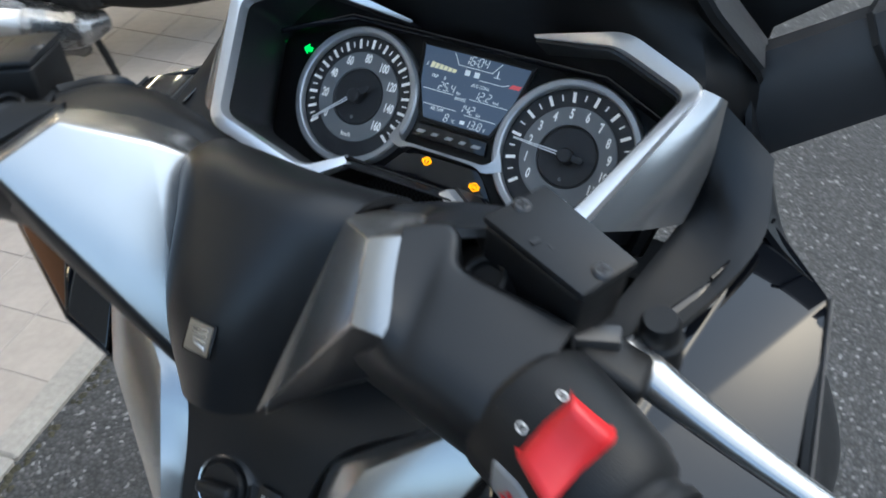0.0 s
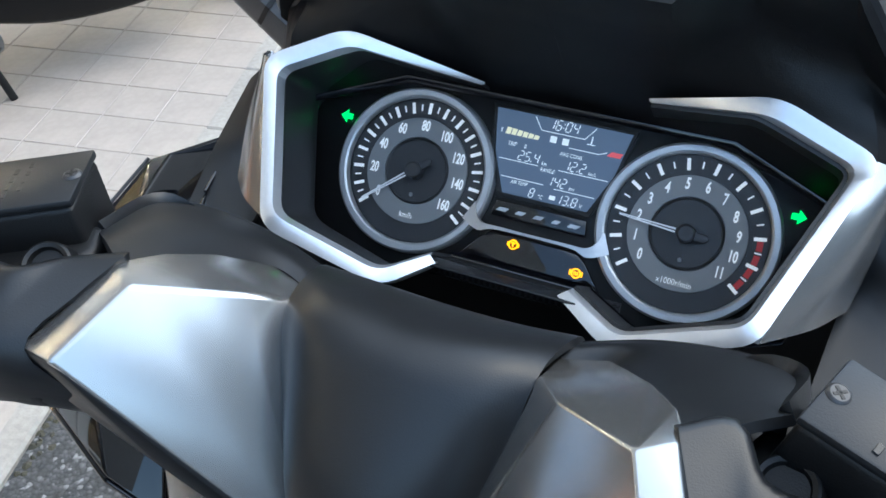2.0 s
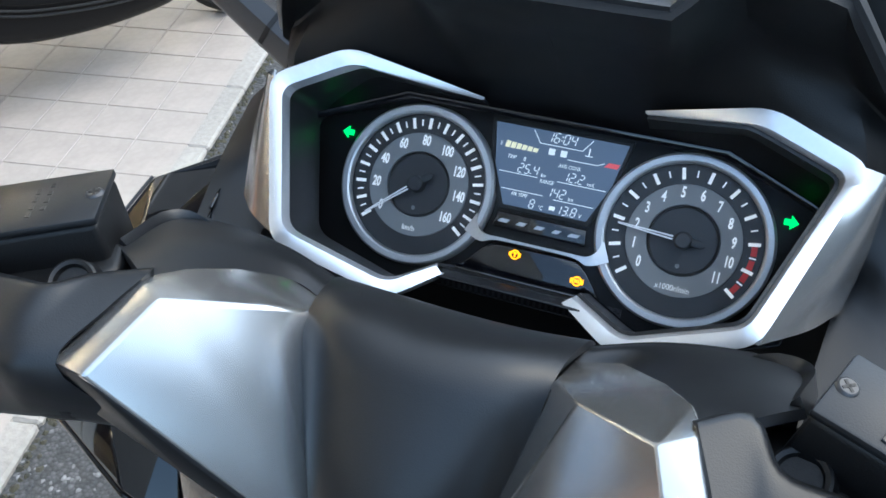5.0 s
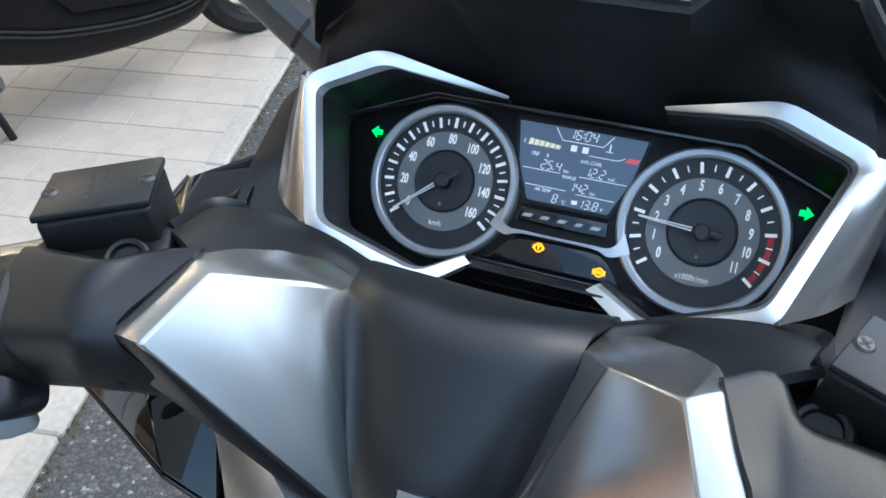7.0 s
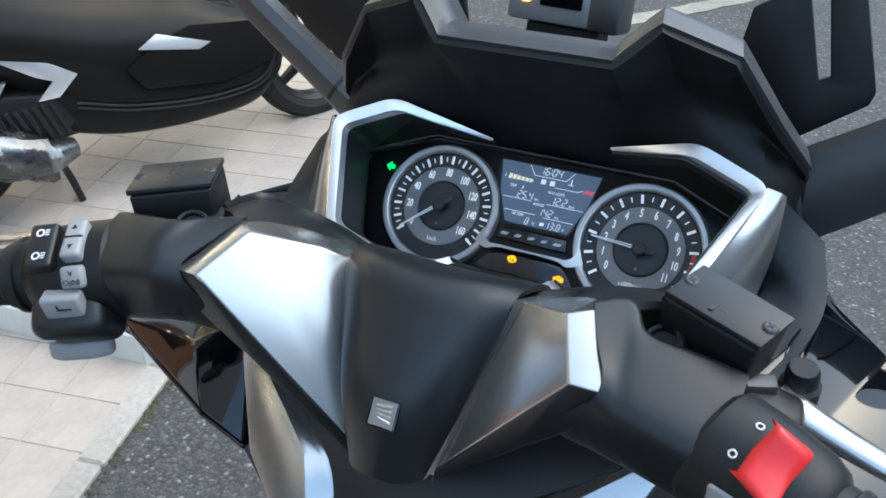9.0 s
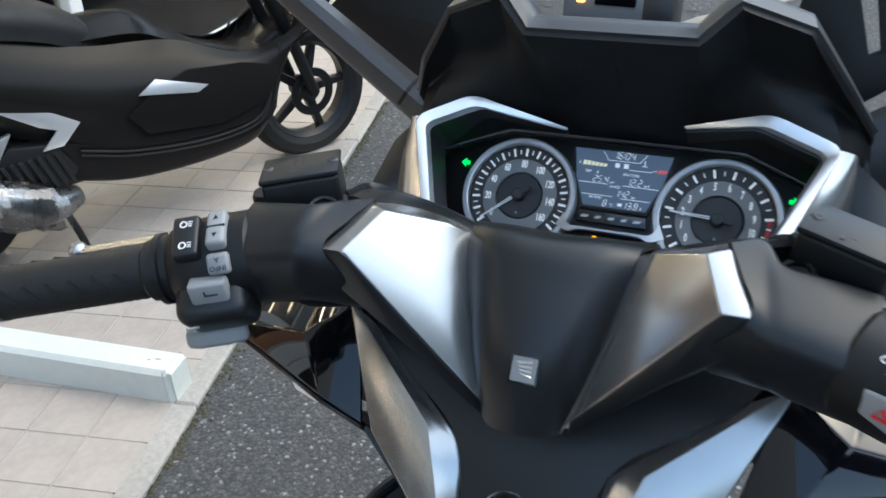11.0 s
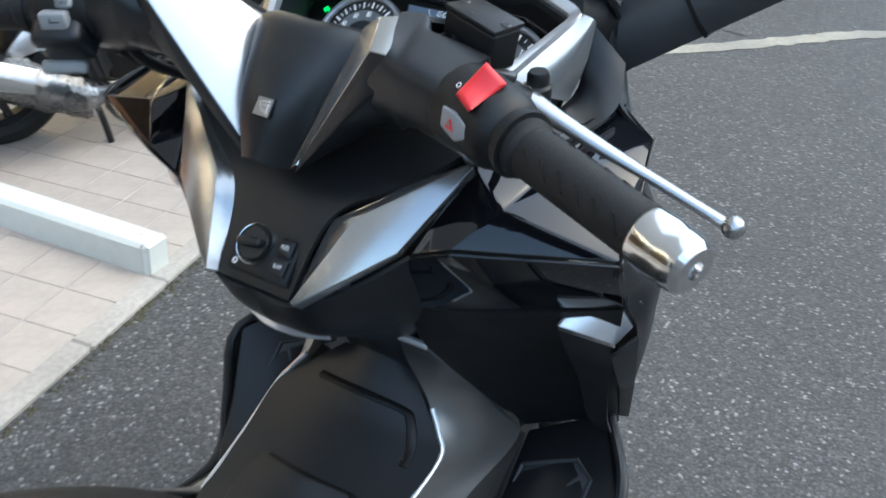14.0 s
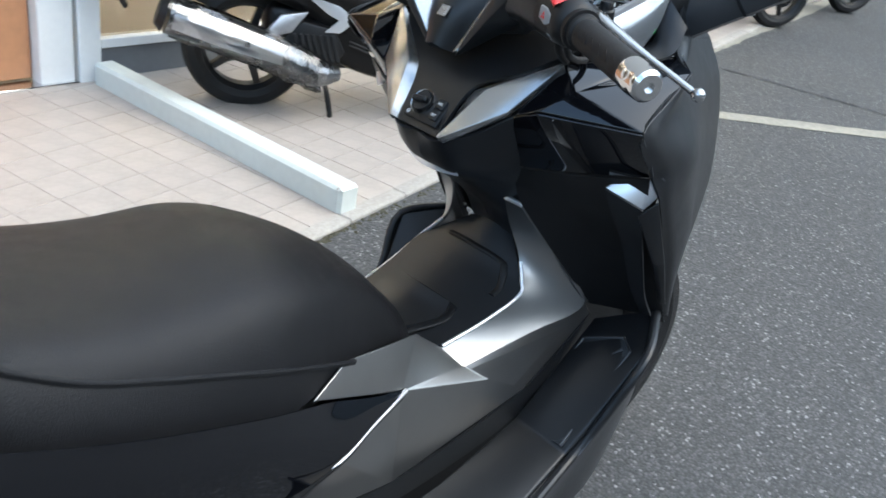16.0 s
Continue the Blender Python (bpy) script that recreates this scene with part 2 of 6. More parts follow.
def dial(u, v, values, start, sweep, thick_every, needle_at, red_from, unit, maximum, unit_at):
    m = DM(u, v)
    ring = part("dial_ring", lathe([(0.0460, 0.002), (0.0464, 0.0068), (0.0476, 0.0076), (0.0508, 0.0076), (0.0522, 0.0062), (0.0528, 0.0)], m, 96), SILVERRING, cluster, "satin silver ring round a dial")
    part("dial_face", lathe([(0, 0.0008), (0.0466, 0.0008)], m, 72), FACE, cluster)
    part("dial_band", lathe([(0.0215, 0.0008), (0.0218, 0.002), (0.0338, 0.002), (0.034, 0.0008)], m, 72), RINGGREY, cluster, "grey number band of a dial")
    part("dial_centre", lathe([(0, 0.0012), (0.0195, 0.0012), (0.0203, 0.0018), (0.0210, 0.0012)], m, 64), FACE, cluster)
    n = (maximum * 2) if maximum < 20 else maximum // 5
    for i in range(n + 1):
        a = radians(start - sweep * i / n)
        big = i % 2 == 0
        r0, r1, w = (0.0368, 0.0438, 0.00105) if big else (0.0385, 0.0425, 0.00045)
        q = m @ Matrix.Rotation(a, 4, "Z") @ Matrix.Translation(((r0 + r1) / 2, 0, 0.0012))
        if big and i % thick_every:
            q = q @ Matrix.Diagonal((1, 0.9, 1, 1))
        part("dial_mark", rbox((r1 - r0, 2 * w, 0.0006), q, 0), DIALINK, cluster)
    if red_from:
        for k in range(4):
            f0 = (red_from + 0.08 + k * 0.5) / maximum
            f1 = (red_from + 0.42 + k * 0.5) / maximum
            a0, a1 = radians(start - sweep * f0), radians(start - sweep * f1)
            loop = [m @ Vector((r * math.cos(a), r * math.sin(a), 0.0016)) for r, a in ((0.0388, a0), (0.0422, a0), (0.0422, (a0 + a1) / 2), (0.0422, a1), (0.0388, a1), (0.0388, (a0 + a1) / 2))]
            part("red_mark", slab(loop, -0.0004 * DN, 0), REDINK, cluster, "red limit mark")
    for val in values:
        a = radians(start - sweep * val / maximum)
        q = m @ Matrix.Translation((0.0288 * math.cos(a), 0.0288 * math.sin(a), 0.0021))
        part("dial_number", writing(str(val), 0.0092, q, narrow=0.60, bold=0.00028), DIALINK, cluster)
    part("dial_unit", writing(unit, 0.0052, m @ Matrix.Translation((0, -0.0290, 0.0021)), narrow=0.85), DIALINK, cluster)
    a = start - sweep * needle_at / maximum
    q = m @ Matrix.Rotation(radians(a), 4, "Z")
    for w in (-0.0009, 0.0009):
        part("needle", slab([q @ Vector(p) for p in ((0.006, w - 0.0005, 0.008), (0.006, w + 0.0005, 0.008), (0.0395, w * 0.35 + 0.0003, 0.006), (0.0395, w * 0.35 - 0.0003, 0.006))], -0.0006 * DN, 0), NEEDLE, cluster, "thin white dial needle")
    part("needle_tail", slab([q @ Vector(p) for p in ((0.0, 0.0022, 0.008), (-0.0115, 0.0022, 0.0075), (-0.0135, 0.0, 0.0075), (-0.0115, -0.0022, 0.0075), (0.0, -0.0022, 0.008))], -0.001 * DN, 0.0003), FACE, cluster)
    part("needle_hub", lathe([(0, 0.0098), (0.004, 0.0098), (0.0052, 0.009), (0.0054, 0.002)], m, 32), FACE, cluster)
    part("dial_screw", lathe([(0, 0.0021), (0.0011, 0.0021), (0.0014, 0.0012)], m @ Matrix.Translation((0, -0.0155, 0)), 16), RINGGREY, cluster)
    return ring


dial(-0.0855, 0.0, range(0, 161, 20), -141, 256, 4, 0.0, None, "km/h", 160, -92)
dial(0.0855, 0.001, range(0, 12), -142, 255, 2, 1.8, 9, "x1000r/min", 11, -95)

# display
lcd = part("display", slab([D(u, v, 0.003) for u, v in ((-0.0425, 0.0500), (0.0425, 0.0500), (0.0375, 0.024), (0.0268, -0.0005), (-0.0268, -0.0005), (-0.0375, 0.024))], -0.002 * DN, 0), LCD, cluster, "blue-grey backlit display")
part("display_bezel", facets([D(u, v, 0.0036) for u, v in ((-0.0425, 0.0500), (0.0425, 0.0500), (0.0375, 0.024), (0.0268, -0.0005), (-0.0268, -0.0005), (-0.0375, 0.024), (-0.0455, 0.0525), (0.0455, 0.0525), (0.0405, 0.024), (0.029, -0.0035), (-0.029, -0.0035), (-0.0405, 0.024))],
     [(i, (i + 1) % 6, 6 + (i + 1) % 6, 6 + i) for i in range(6)], 0.003, 0.0004, 1), DEEP, cluster)


def lcd_text(text, u, v, size, mat=SEG, align="CENTER", shear=0.12, narrow=0.8):
    part("display_text", writing(text, size, DM(u, v, 0.0033), 0.0001, align, shear, narrow), mat, cluster)


BARS = {"0": "abcdef", "1": "bc", "2": "abged", "3": "abgcd", "4": "fgbc", "5": "afgcd", "6": "afgedc", "7": "abc", "8": "abcdefg", "9": "abcdfg"}


def lcd_digits(text, u, v, h):
    """A number in seven-bar digits, centred on (u, v)."""
    w, g, k = 0.50 * h, 0.10 * h, 0.16
    step = w + 0.26 * h
    wide = sum(0.24 * h if c in ".:" else step for c in text)
    x = u - wide / 2
    loops = []
    for c in text:
        if c in ".:":
            for y in ((-0.42 * h,) if c == "." else (-0.2 * h, 0.2 * h)):
                loops.append([(x + a * g, y + b * g) for a, b in ((-0.6, -0.6), (0.6, -0.6), (0.6, 0.6), (-0.6, 0.6))])
            x += 0.24 * h
            continue
        for bar in BARS[c]:
            if bar in "agd":
                y = {"a": 0.5, "g": 0.0, "d": -0.5}[bar] * h
                loops.append([(x + 0.10 * w, y), (x + 0.2 * w, y + g / 2), (x + 0.8 * w, y + g / 2), (x + 0.90 * w, y), (x + 0.8 * w, y - g / 2), (x + 0.2 * w, y - g / 2)])
            else:
                xx = x + (w if bar in "bc" else 0)
                y0 = 0.03 * h if bar in "bf" else -0.47 * h
                loops.append([(xx, y0), (xx + g / 2, y0 + 0.07 * h), (xx + g / 2, y0 + 0.37 * h), (xx, y0 + 0.44 * h), (xx - g / 2, y0 + 0.37 * h), (xx - g / 2, y0 + 0.07 * h)])
        x += step
    bm = bmesh.new()
    for lp in loops:
        top_v = [bm.verts.new(D(a + k * b, v + b, 0.0034)) for a, b in lp]
        low_v = [bm.verts.new(D(a + k * b, v + b, 0.0031)) for a, b in lp]
        bm.faces.new(top_v)
        for i in range(len(lp)):
            bm.faces.new((top_v[i], low_v[i], low_v[(i + 1) % len(lp)], top_v[(i + 1) % len(lp)]))
    part("display_number", bm, SEG, cluster)


lcd_digits("16:04", 0.0018, 0.0465, 0.0060)
lcd_text("E", -0.0365, 0.0370, 0.0036)
lcd_text("TRIP", -0.0280, 0.0297, 0.0036)
lcd_text("B", -0.0195, 0.0297, 0.0036)
lcd_digits("25.4", -0.0150, 0.0240, 0.0056)
lcd_text("km", -0.0055, 0.0220, 0.0034)
lcd_text("AVG CONS.", 0.0095, 0.0300, 0.0034)
lcd_digits("12.2", 0.0140, 0.0240, 0.0056)
lcd_text("km/L", 0.0245, 0.0220, 0.0030)
lcd_text("RANGE", -0.0026, 0.0183, 0.0034)
lcd_digits("142", 0.0055, 0.0128, 0.0056)
lcd_text("km", 0.0145, 0.0107, 0.0034)
lcd_text("AIR TEMP", -0.0178, 0.0072, 0.0032)
lcd_digits("8", -0.0080, 0.0032, 0.0054)
lcd_text("\u00b0C", -0.0030, 0.0018, 0.0036)
lcd_digits("13.8", 0.0140, 0.0032, 0.0054)
lcd_text("V", 0.0222, 0.0018, 0.0036)
for k in range(6):
    part("fuel_bar", slab([D(-0.0338 + 0.0036 * k + a, v, 0.0034) for a, v in ((0.0006, 0.0395 - 0.0003 * k), (0.0036, 0.0392 - 0.0003 * k), (0.0030, 0.0352), (0, 0.0352))], -0.0003 * DN, 0), FUELSEG, cluster)
for u0, v0, u1, v1 in ((0.0070, 0.0345, 0.0255, 0.0345), (0.0255, 0.0345, 0.030, 0.0365), (-0.034, 0.0200, -0.009, 0.0200), (0.004, 0.0200, 0.0345, 0.0200), (-0.030, 0.0095, -0.003, 0.0095), (0.004, 0.0085, 0.029, 0.0085), (-0.012, 0.0415, 0.0150, 0.0415), (0.0150, 0.0415, 0.0205, 0.0490), (-0.012, 0.0415, -0.0175, 0.0490)):
    d = (D(u1, v1) - D(u0, v0)).normalized().cross(DN) * 0.00022
    part("display_line", slab([D(u0, v0, 0.0034) + d, D(u1, v1, 0.0034) + d, D(u1, v1, 0.0034) - d, D(u0, v0, 0.0034) - d], -0.0003 * DN, 0), SEG, cluster)
for u in (-0.0036, 0.0040):
    part("display_icon", slab([D(u + a, v, 0.0034) for a, v in ((-0.0020, 0.0355), (0.0020, 0.0355), (0.0020, 0.0395), (-0.0020, 0.0395))], -0.0003 * DN, 0), SEG, cluster)
part("display_red_zone", slab([D(u, v, 0.0034) for u, v in ((0.030, 0.0345), (0.038, 0.0345), (0.0395, 0.0375), (0.0325, 0.0375))], -0.0003 * DN, 0), LCDRED, cluster)
part("battery_icon", slab([D(u, v, 0.0034) for u, v in ((0.0025, 0.0018), (0.0062, 0.0018), (0.0062, 0.0044), (0.0025, 0.0044))], -0.0003 * DN, 0), SEG, cluster)
part("thermometer_icon", slab([D(u, v, 0.0034) for u, v in ((0.0190, 0.0395), (0.0198, 0.0395), (0.0198, 0.0440), (0.0190, 0.0440))], -0.0003 * DN, 0), SEG, cluster)
part("thermometer_icon", slab([D(u, v, 0.0034) for u, v in ((0.0170, 0.0388), (0.0218, 0.0388), (0.0218, 0.0393), (0.0170, 0.0393))], -0.0003 * DN, 0), SEG, cluster)

# name plate and the strip of warning lamps
part("name_plate", slab([D(u, v, 0.006) for u, v in ((-0.0285, -0.0055), (0.0285, -0.0055), (0.030, -0.0155), (-0.030, -0.0155))], -0.005 * DN, 0.0008), GLOSS, cluster, "gloss black plate with a plain silver mark")
for k, (a, w) in enumerate(((-0.0225, 0.009), (-0.0110, 0.008), (0.0005, 0.008), (0.0115, 0.007), (0.0225, 0.009))):
    part("name_bar", slab([D(a + x, v, 0.0065) for x, v in ((-w / 2, -0.0118), (w / 2 - 0.003, -0.0118), (w / 2 - 0.001, -0.0095), (-w / 2 + 0.002, -0.0095))], -0.0005 * DN, 0), SILVERRING, cluster)
part("lower_frame", sheet([[D(-0.040, -0.010, 0.004), D(-0.034, -0.0205, 0.007), D(-0.020, -0.0215, 0.008), D(0.020, -0.0215, 0.008), D(0.034, -0.0205, 0.007), D(0.040, -0.010, 0.004)],
                           [D(-0.046, -0.022, 0.004), D(-0.034, -0.0265, 0.007), D(-0.022, -0.0235, 0.008), D(0.022, -0.0235, 0.008), D(0.034, -0.0265, 0.007), D(0.046, -0.022, 0.004)]], 5, 3, 0.003), SILVERRING, cluster, "silver frame above the warning lamps")
lampstrip = part("warning_panel", slab([D(u, v, 0.005) for u, v in ((-0.026, -0.0235), (0.026, -0.0235), (0.034, -0.031), (0.046, -0.0455), (-0.046, -0.0455), (-0.034, -0.031))], -0.005 * DN, 0.0008), GLOSS, cluster, "dark warning lamp panel, two lamps lit amber")


def ring_lamp(u, v, label, strokes):
    """A lit ring with short strokes in it."""
    lamp = part("warning_lamp", lathe([(0.0022, 0.0052), (0.0023, 0.0057), (0.0030, 0.0057), (0.0031, 0.0052)], DM(u, v), 28), AMBER, lampstrip, label)
    for x0, y0, w, h in strokes:
        part("lamp_stroke", slab([D(u + x0 + a * w, v + y0 + b * h, 0.0057) for a, b in ((-0.5, -0.5), (0.5, -0.5), (0.5, 0.5), (-0.5, 0.5))], -0.0005 * DN, 0), AMBER, lamp)


ring_lamp(-0.0114, -0.0300, "round amber traction lamp, lit", ((0, 0.0011, 0.0028, 0.0008), (0, -0.0003, 0.0009, 0.0022), (-0.0034, 0, 0.0008, 0.0024), (0.0034, 0, 0.0008, 0.0024)))
ring_lamp(0.0300, -0.0372, "round amber brake system lamp, lit", ((-0.0011, 0, 0.0007, 0.0022), (0, 0, 0.0007, 0.0022), (0.0011, 0, 0.0007, 0.0022), (-0.0037, 0, 0.0007, 0.0034), (0.0037, 0, 0.0007, 0.0034)))
for s in (1, -1):
    arrow = ((0.0046, 0.0), (0.0, 0.0042), (0.0, 0.0018), (-0.0036, 0.0018), (-0.0036, -0.0018), (0.0, -0.0018), (0.0, -0.0042))
    part("turn_lamp", slab([D(s * (0.1415 + a), 0.0245 + b, 0.0014) for a, b in arrow], -0.0004 * DN, 0), GREEN, cluster, "green turn arrow, lit")
    part("turn_lamp_edge", slab([D(s * u, v, 0.004) for u, v in ((0.1640, 0.016), (0.1652, 0.016), (0.1640, 0.026), (0.1628, 0.026))], -0.001 * DN, 0), GREEN, cluster)

# woven sill under the lamps and the shroud below the dash
HOOD = material("satin black hood plastic", (0.017, 0.018, 0.020), 0.42, spec=0.5, bump=0.1, bump_scale=1500)
CARBON = material("carbon weave", (0.02, 0.021, 0.023), 0.38, vary=0.1)
_tree = CARBON.node_tree
_check = _tree.nodes.new("ShaderNodeTexChecker")
_place = _tree.nodes.new("ShaderNodeTexCoord")
_check.inputs["Scale"].default_value = 520
_check.inputs["Color1"].default_value = (0.012, 0.012, 0.014, 1)
_check.inputs["Color2"].default_value = (0.075, 0.078, 0.085, 1)
_tree.links.new(_place.outputs["Object"], _check.inputs["Vector"])
_tree.links.new(_check.outputs["Color"], next(n for n in _tree.nodes if n.type == "BSDF_PRINCIPLED").inputs["Base Color"])
part("woven_sill", sheet([[D(-0.060, -0.0475, 0.003), D(0, -0.0475, 0.003), D(0.060, -0.0475, 0.003)], [D(-0.060, -0.0585, -0.003), D(0, -0.0585, -0.003), D(0.060, -0.0585, -0.003)]], 4, 2, 0.003), CARBON, scooter, "dark woven sill under the warning lamps")
part("dash_shroud", sheet([[(-0.165, -0.052, 0.962), (-0.110, -0.060, 0.962), (-0.055, -0.030, 0.940), (0.055, -0.030, 0.940), (0.110, -0.060, 0.962), (0.165, -0.052, 0.962)], [(x, -0.020, 0.830) for x in (-0.165, -0.110, -0.055, 0.055, 0.110, 0.165)]], 4, 2, 0.004, straight_u=True), BLACK, scooter, "matt black shroud below the dash")

# clear cover over the cluster
cover = part("cluster_lens", slab([D(u, v, 0.018) for u, v in ((-0.164, 0.030), (-0.10, 0.056), (0.10, 0.056), (0.164, 0.030), (0.150, -0.045), (0.09, -0.070), (0.045, -0.046), (-0.045, -0.046), (-0.09, -0.070), (-0.150, -0.045))], -0.0015 * DN, 0), clear("clear plastic", ior=1.08), scooter, "clear plastic cover over the dials")
cover.visible_shadow = False
LF = ((-0.164, 0.030), (-0.10, 0.056), (0.10, 0.056), (0.164, 0.030), (0.150, -0.045), (0.09, -0.070), (0.045, -0.046), (-0.045, -0.046), (-0.09, -0.070), (-0.150, -0.045))
part("lens_frame", facets([D(u, v, 0.0185) for u, v in LF] + [D(u * 0.972, v * 0.93, 0.0165) for u, v in LF], [(i, (i + 1) % 10, 10 + (i + 1) % 10, 10 + i) for i in range(10)], 0.002, 0.0006, 2), GLOSS, cover, "glossy dark edge of the clear cover")

# hood: bright rim, dark walls
RIM = {1: ((0.0505, 0.0670, 0.038), (0.1163, 0.0770, 0.058), (0.1700, 0.0560, 0.057), (0.1345, -0.0450, 0.092), (0.0650, -0.0688, 0.070), (0.0324, -0.0486, 0.060)),
       -1: ((0.0489, 0.0605, 0.0220), (0.1273, 0.0705, 0.058), (0.1710, 0.0435, 0.068), (0.1330, -0.0525, 0.094), (0.0640, -0.0695, 0.071), (0.0380, -0.0490, 0.062))}
BEZ = ((0.050, 0.057, 0.0), (0.100, 0.057, 0.0), (0.166, 0.030, 0.0), (0.152, -0.046, 0.0), (0.088, -0.072, 0.0), (0.045, -0.050, 0.0))
INW = (0.0022, 0.0100, 0.0112, 0.0098, 0.0090, 0.0060)
for side, s in SIDES:
    corner = [D(s * u, v, h) for u, v, h in RIM[s]]
    cen = sum(corner, Vector()) / 6
    inside = []
    for i, p in enumerate(corner):
        d = cen - p
        d -= d.dot(DN) * DN
        inside.append(p + d.normalized() * INW[i] - DN * 0.001)
    outer, inner = rounded(corner, 0.011), rounded(inside, 0.008)
    floor_line = rounded([D(s * u, v, h) for u, v, h in BEZ], 0.010)
    slim = [min(1, 0.15 + 0.22 * i) for i in range(len(outer))]
    inner2 = [p - DN * 0.007 * k + (cen - p) * 0.030 * k for p, k in zip(inner, slim)]
    outer2 = [p - DN * 0.010 * k - (cen - p) * 0.01 * k for p, k in zip(outer, slim)]
    n = len(outer)
    vs = outer + inner + inner2 + outer2
    faces = []
    for i in range(n - 1):
        faces += [(i, i + 1, n + i + 1, n + i), (n + i, n + i + 1, 2 * n + i + 1, 2 * n + i), (3 * n + i, 3 * n + i + 1, i + 1, i)]
    part("dial_surround", facets(vs, faces, 0.0015, 0.0016, 3), TRIM, scooter, "bright satin silver rim round the dials", sharp=40)
    walls = [[tuple(p - DN * 0.001) for p in inner2], [tuple(p - DN * 0.03 + (q - p) * 0.25) for p, q in zip(inner2, floor_line)], [tuple(q) for q in floor_line]]
    part("hood_wall", sheet(walls, 1, 4, 0.002, straight_u=True), HOOD, scooter, "dark inner wall of the dial hood", sharp=50)
    outer2 = [None, None, outer2[8], outer2[13]]
    # broad silver flank outside the rim
    a, b = outer2[2], outer2[3]
    edge = [Vector(p) for p in ((-0.1800, -0.0020, 1.0585), (-0.1800, -0.0300, 1.0340), (-0.1745, -0.0620, 1.0040))] if s < 0 else [Vector((s * 0.1785, 0.0030, 1.0600)), Vector((s * 0.1785, -0.0090, 1.0230)), Vector((s * 0.1730, -0.0270, 0.9900))]
    inner_edge = [a, a.lerp(b, 0.5), b]
    mid = [p.lerp(q, 0.5) + Vector((s * 0.0034, -0.0015, 0.0008)) for p, q in zip(inner_edge, edge)]
    part("hood_flank", sheet([[tuple(p) for p in r] for r in (inner_edge, mid, edge)], 8, 5, 0.003, flip=s > 0), SILVER, scooter, "satin silver flank of the dial hood")
    # brighter tube imitates the glint on the flank's outer edge
    part("flank_glint", tube(curve([tuple(p) for p in edge], 6), 0.0012, 8), TRIM, scooter)
# strip between the two rims, below the lamps
part("hood_sill", facets([D(-0.045, -0.047, 0.05), D(0.045, -0.047, 0.05), D(0.047, -0.050, 0.062), D(-0.047, -0.050, 0.062), D(-0.045, -0.046, 0.004), D(0.045, -0.046, 0.004)], [(0, 1, 2, 3), (4, 5, 1, 0)], 0.002, 0.001), BLACK, scooter)
for k in range(5):
    part("sill_groove", rbox((0.088, 0.0012, 0.0012), DM(0, -0.0465, 0.012 + k * 0.008), 0.0003, 1), DEEP, scooter)

# visor behind the dials
VT = ((0.0, -0.045, 1.1555), (0.063, -0.045, 1.1555), (0.088, -0.028, 1.178), (0.137, -0.016, 1.159), (0.168, -0.004, 1.112), (0.190, 0.028, 1.070))
VM = ((0.0, 0.002, 1.105), (0.060, 0.002, 1.108), (0.097, 0.012, 1.125), (0.148, 0.020, 1.105), (0.176, 0.025, 1.082), (0.192, 0.045, 1.050))
VB = ((0.0, 0.045, 1.040), (0.053, 0.035, 1.052), (0.119, 0.012, 1.078), (0.168, 0.004, 1.060), (0.182, 0.022, 1.045), (0.190, 0.045, 1.030))
VC = ((0.0, 0.050, 1.005), (0.053, 0.046, 1.015), (0.119, 0.035, 1.022), (0.168, 0.025, 1.010), (0.179, 0.036, 1.000), (0.186, 0.050, 0.990))
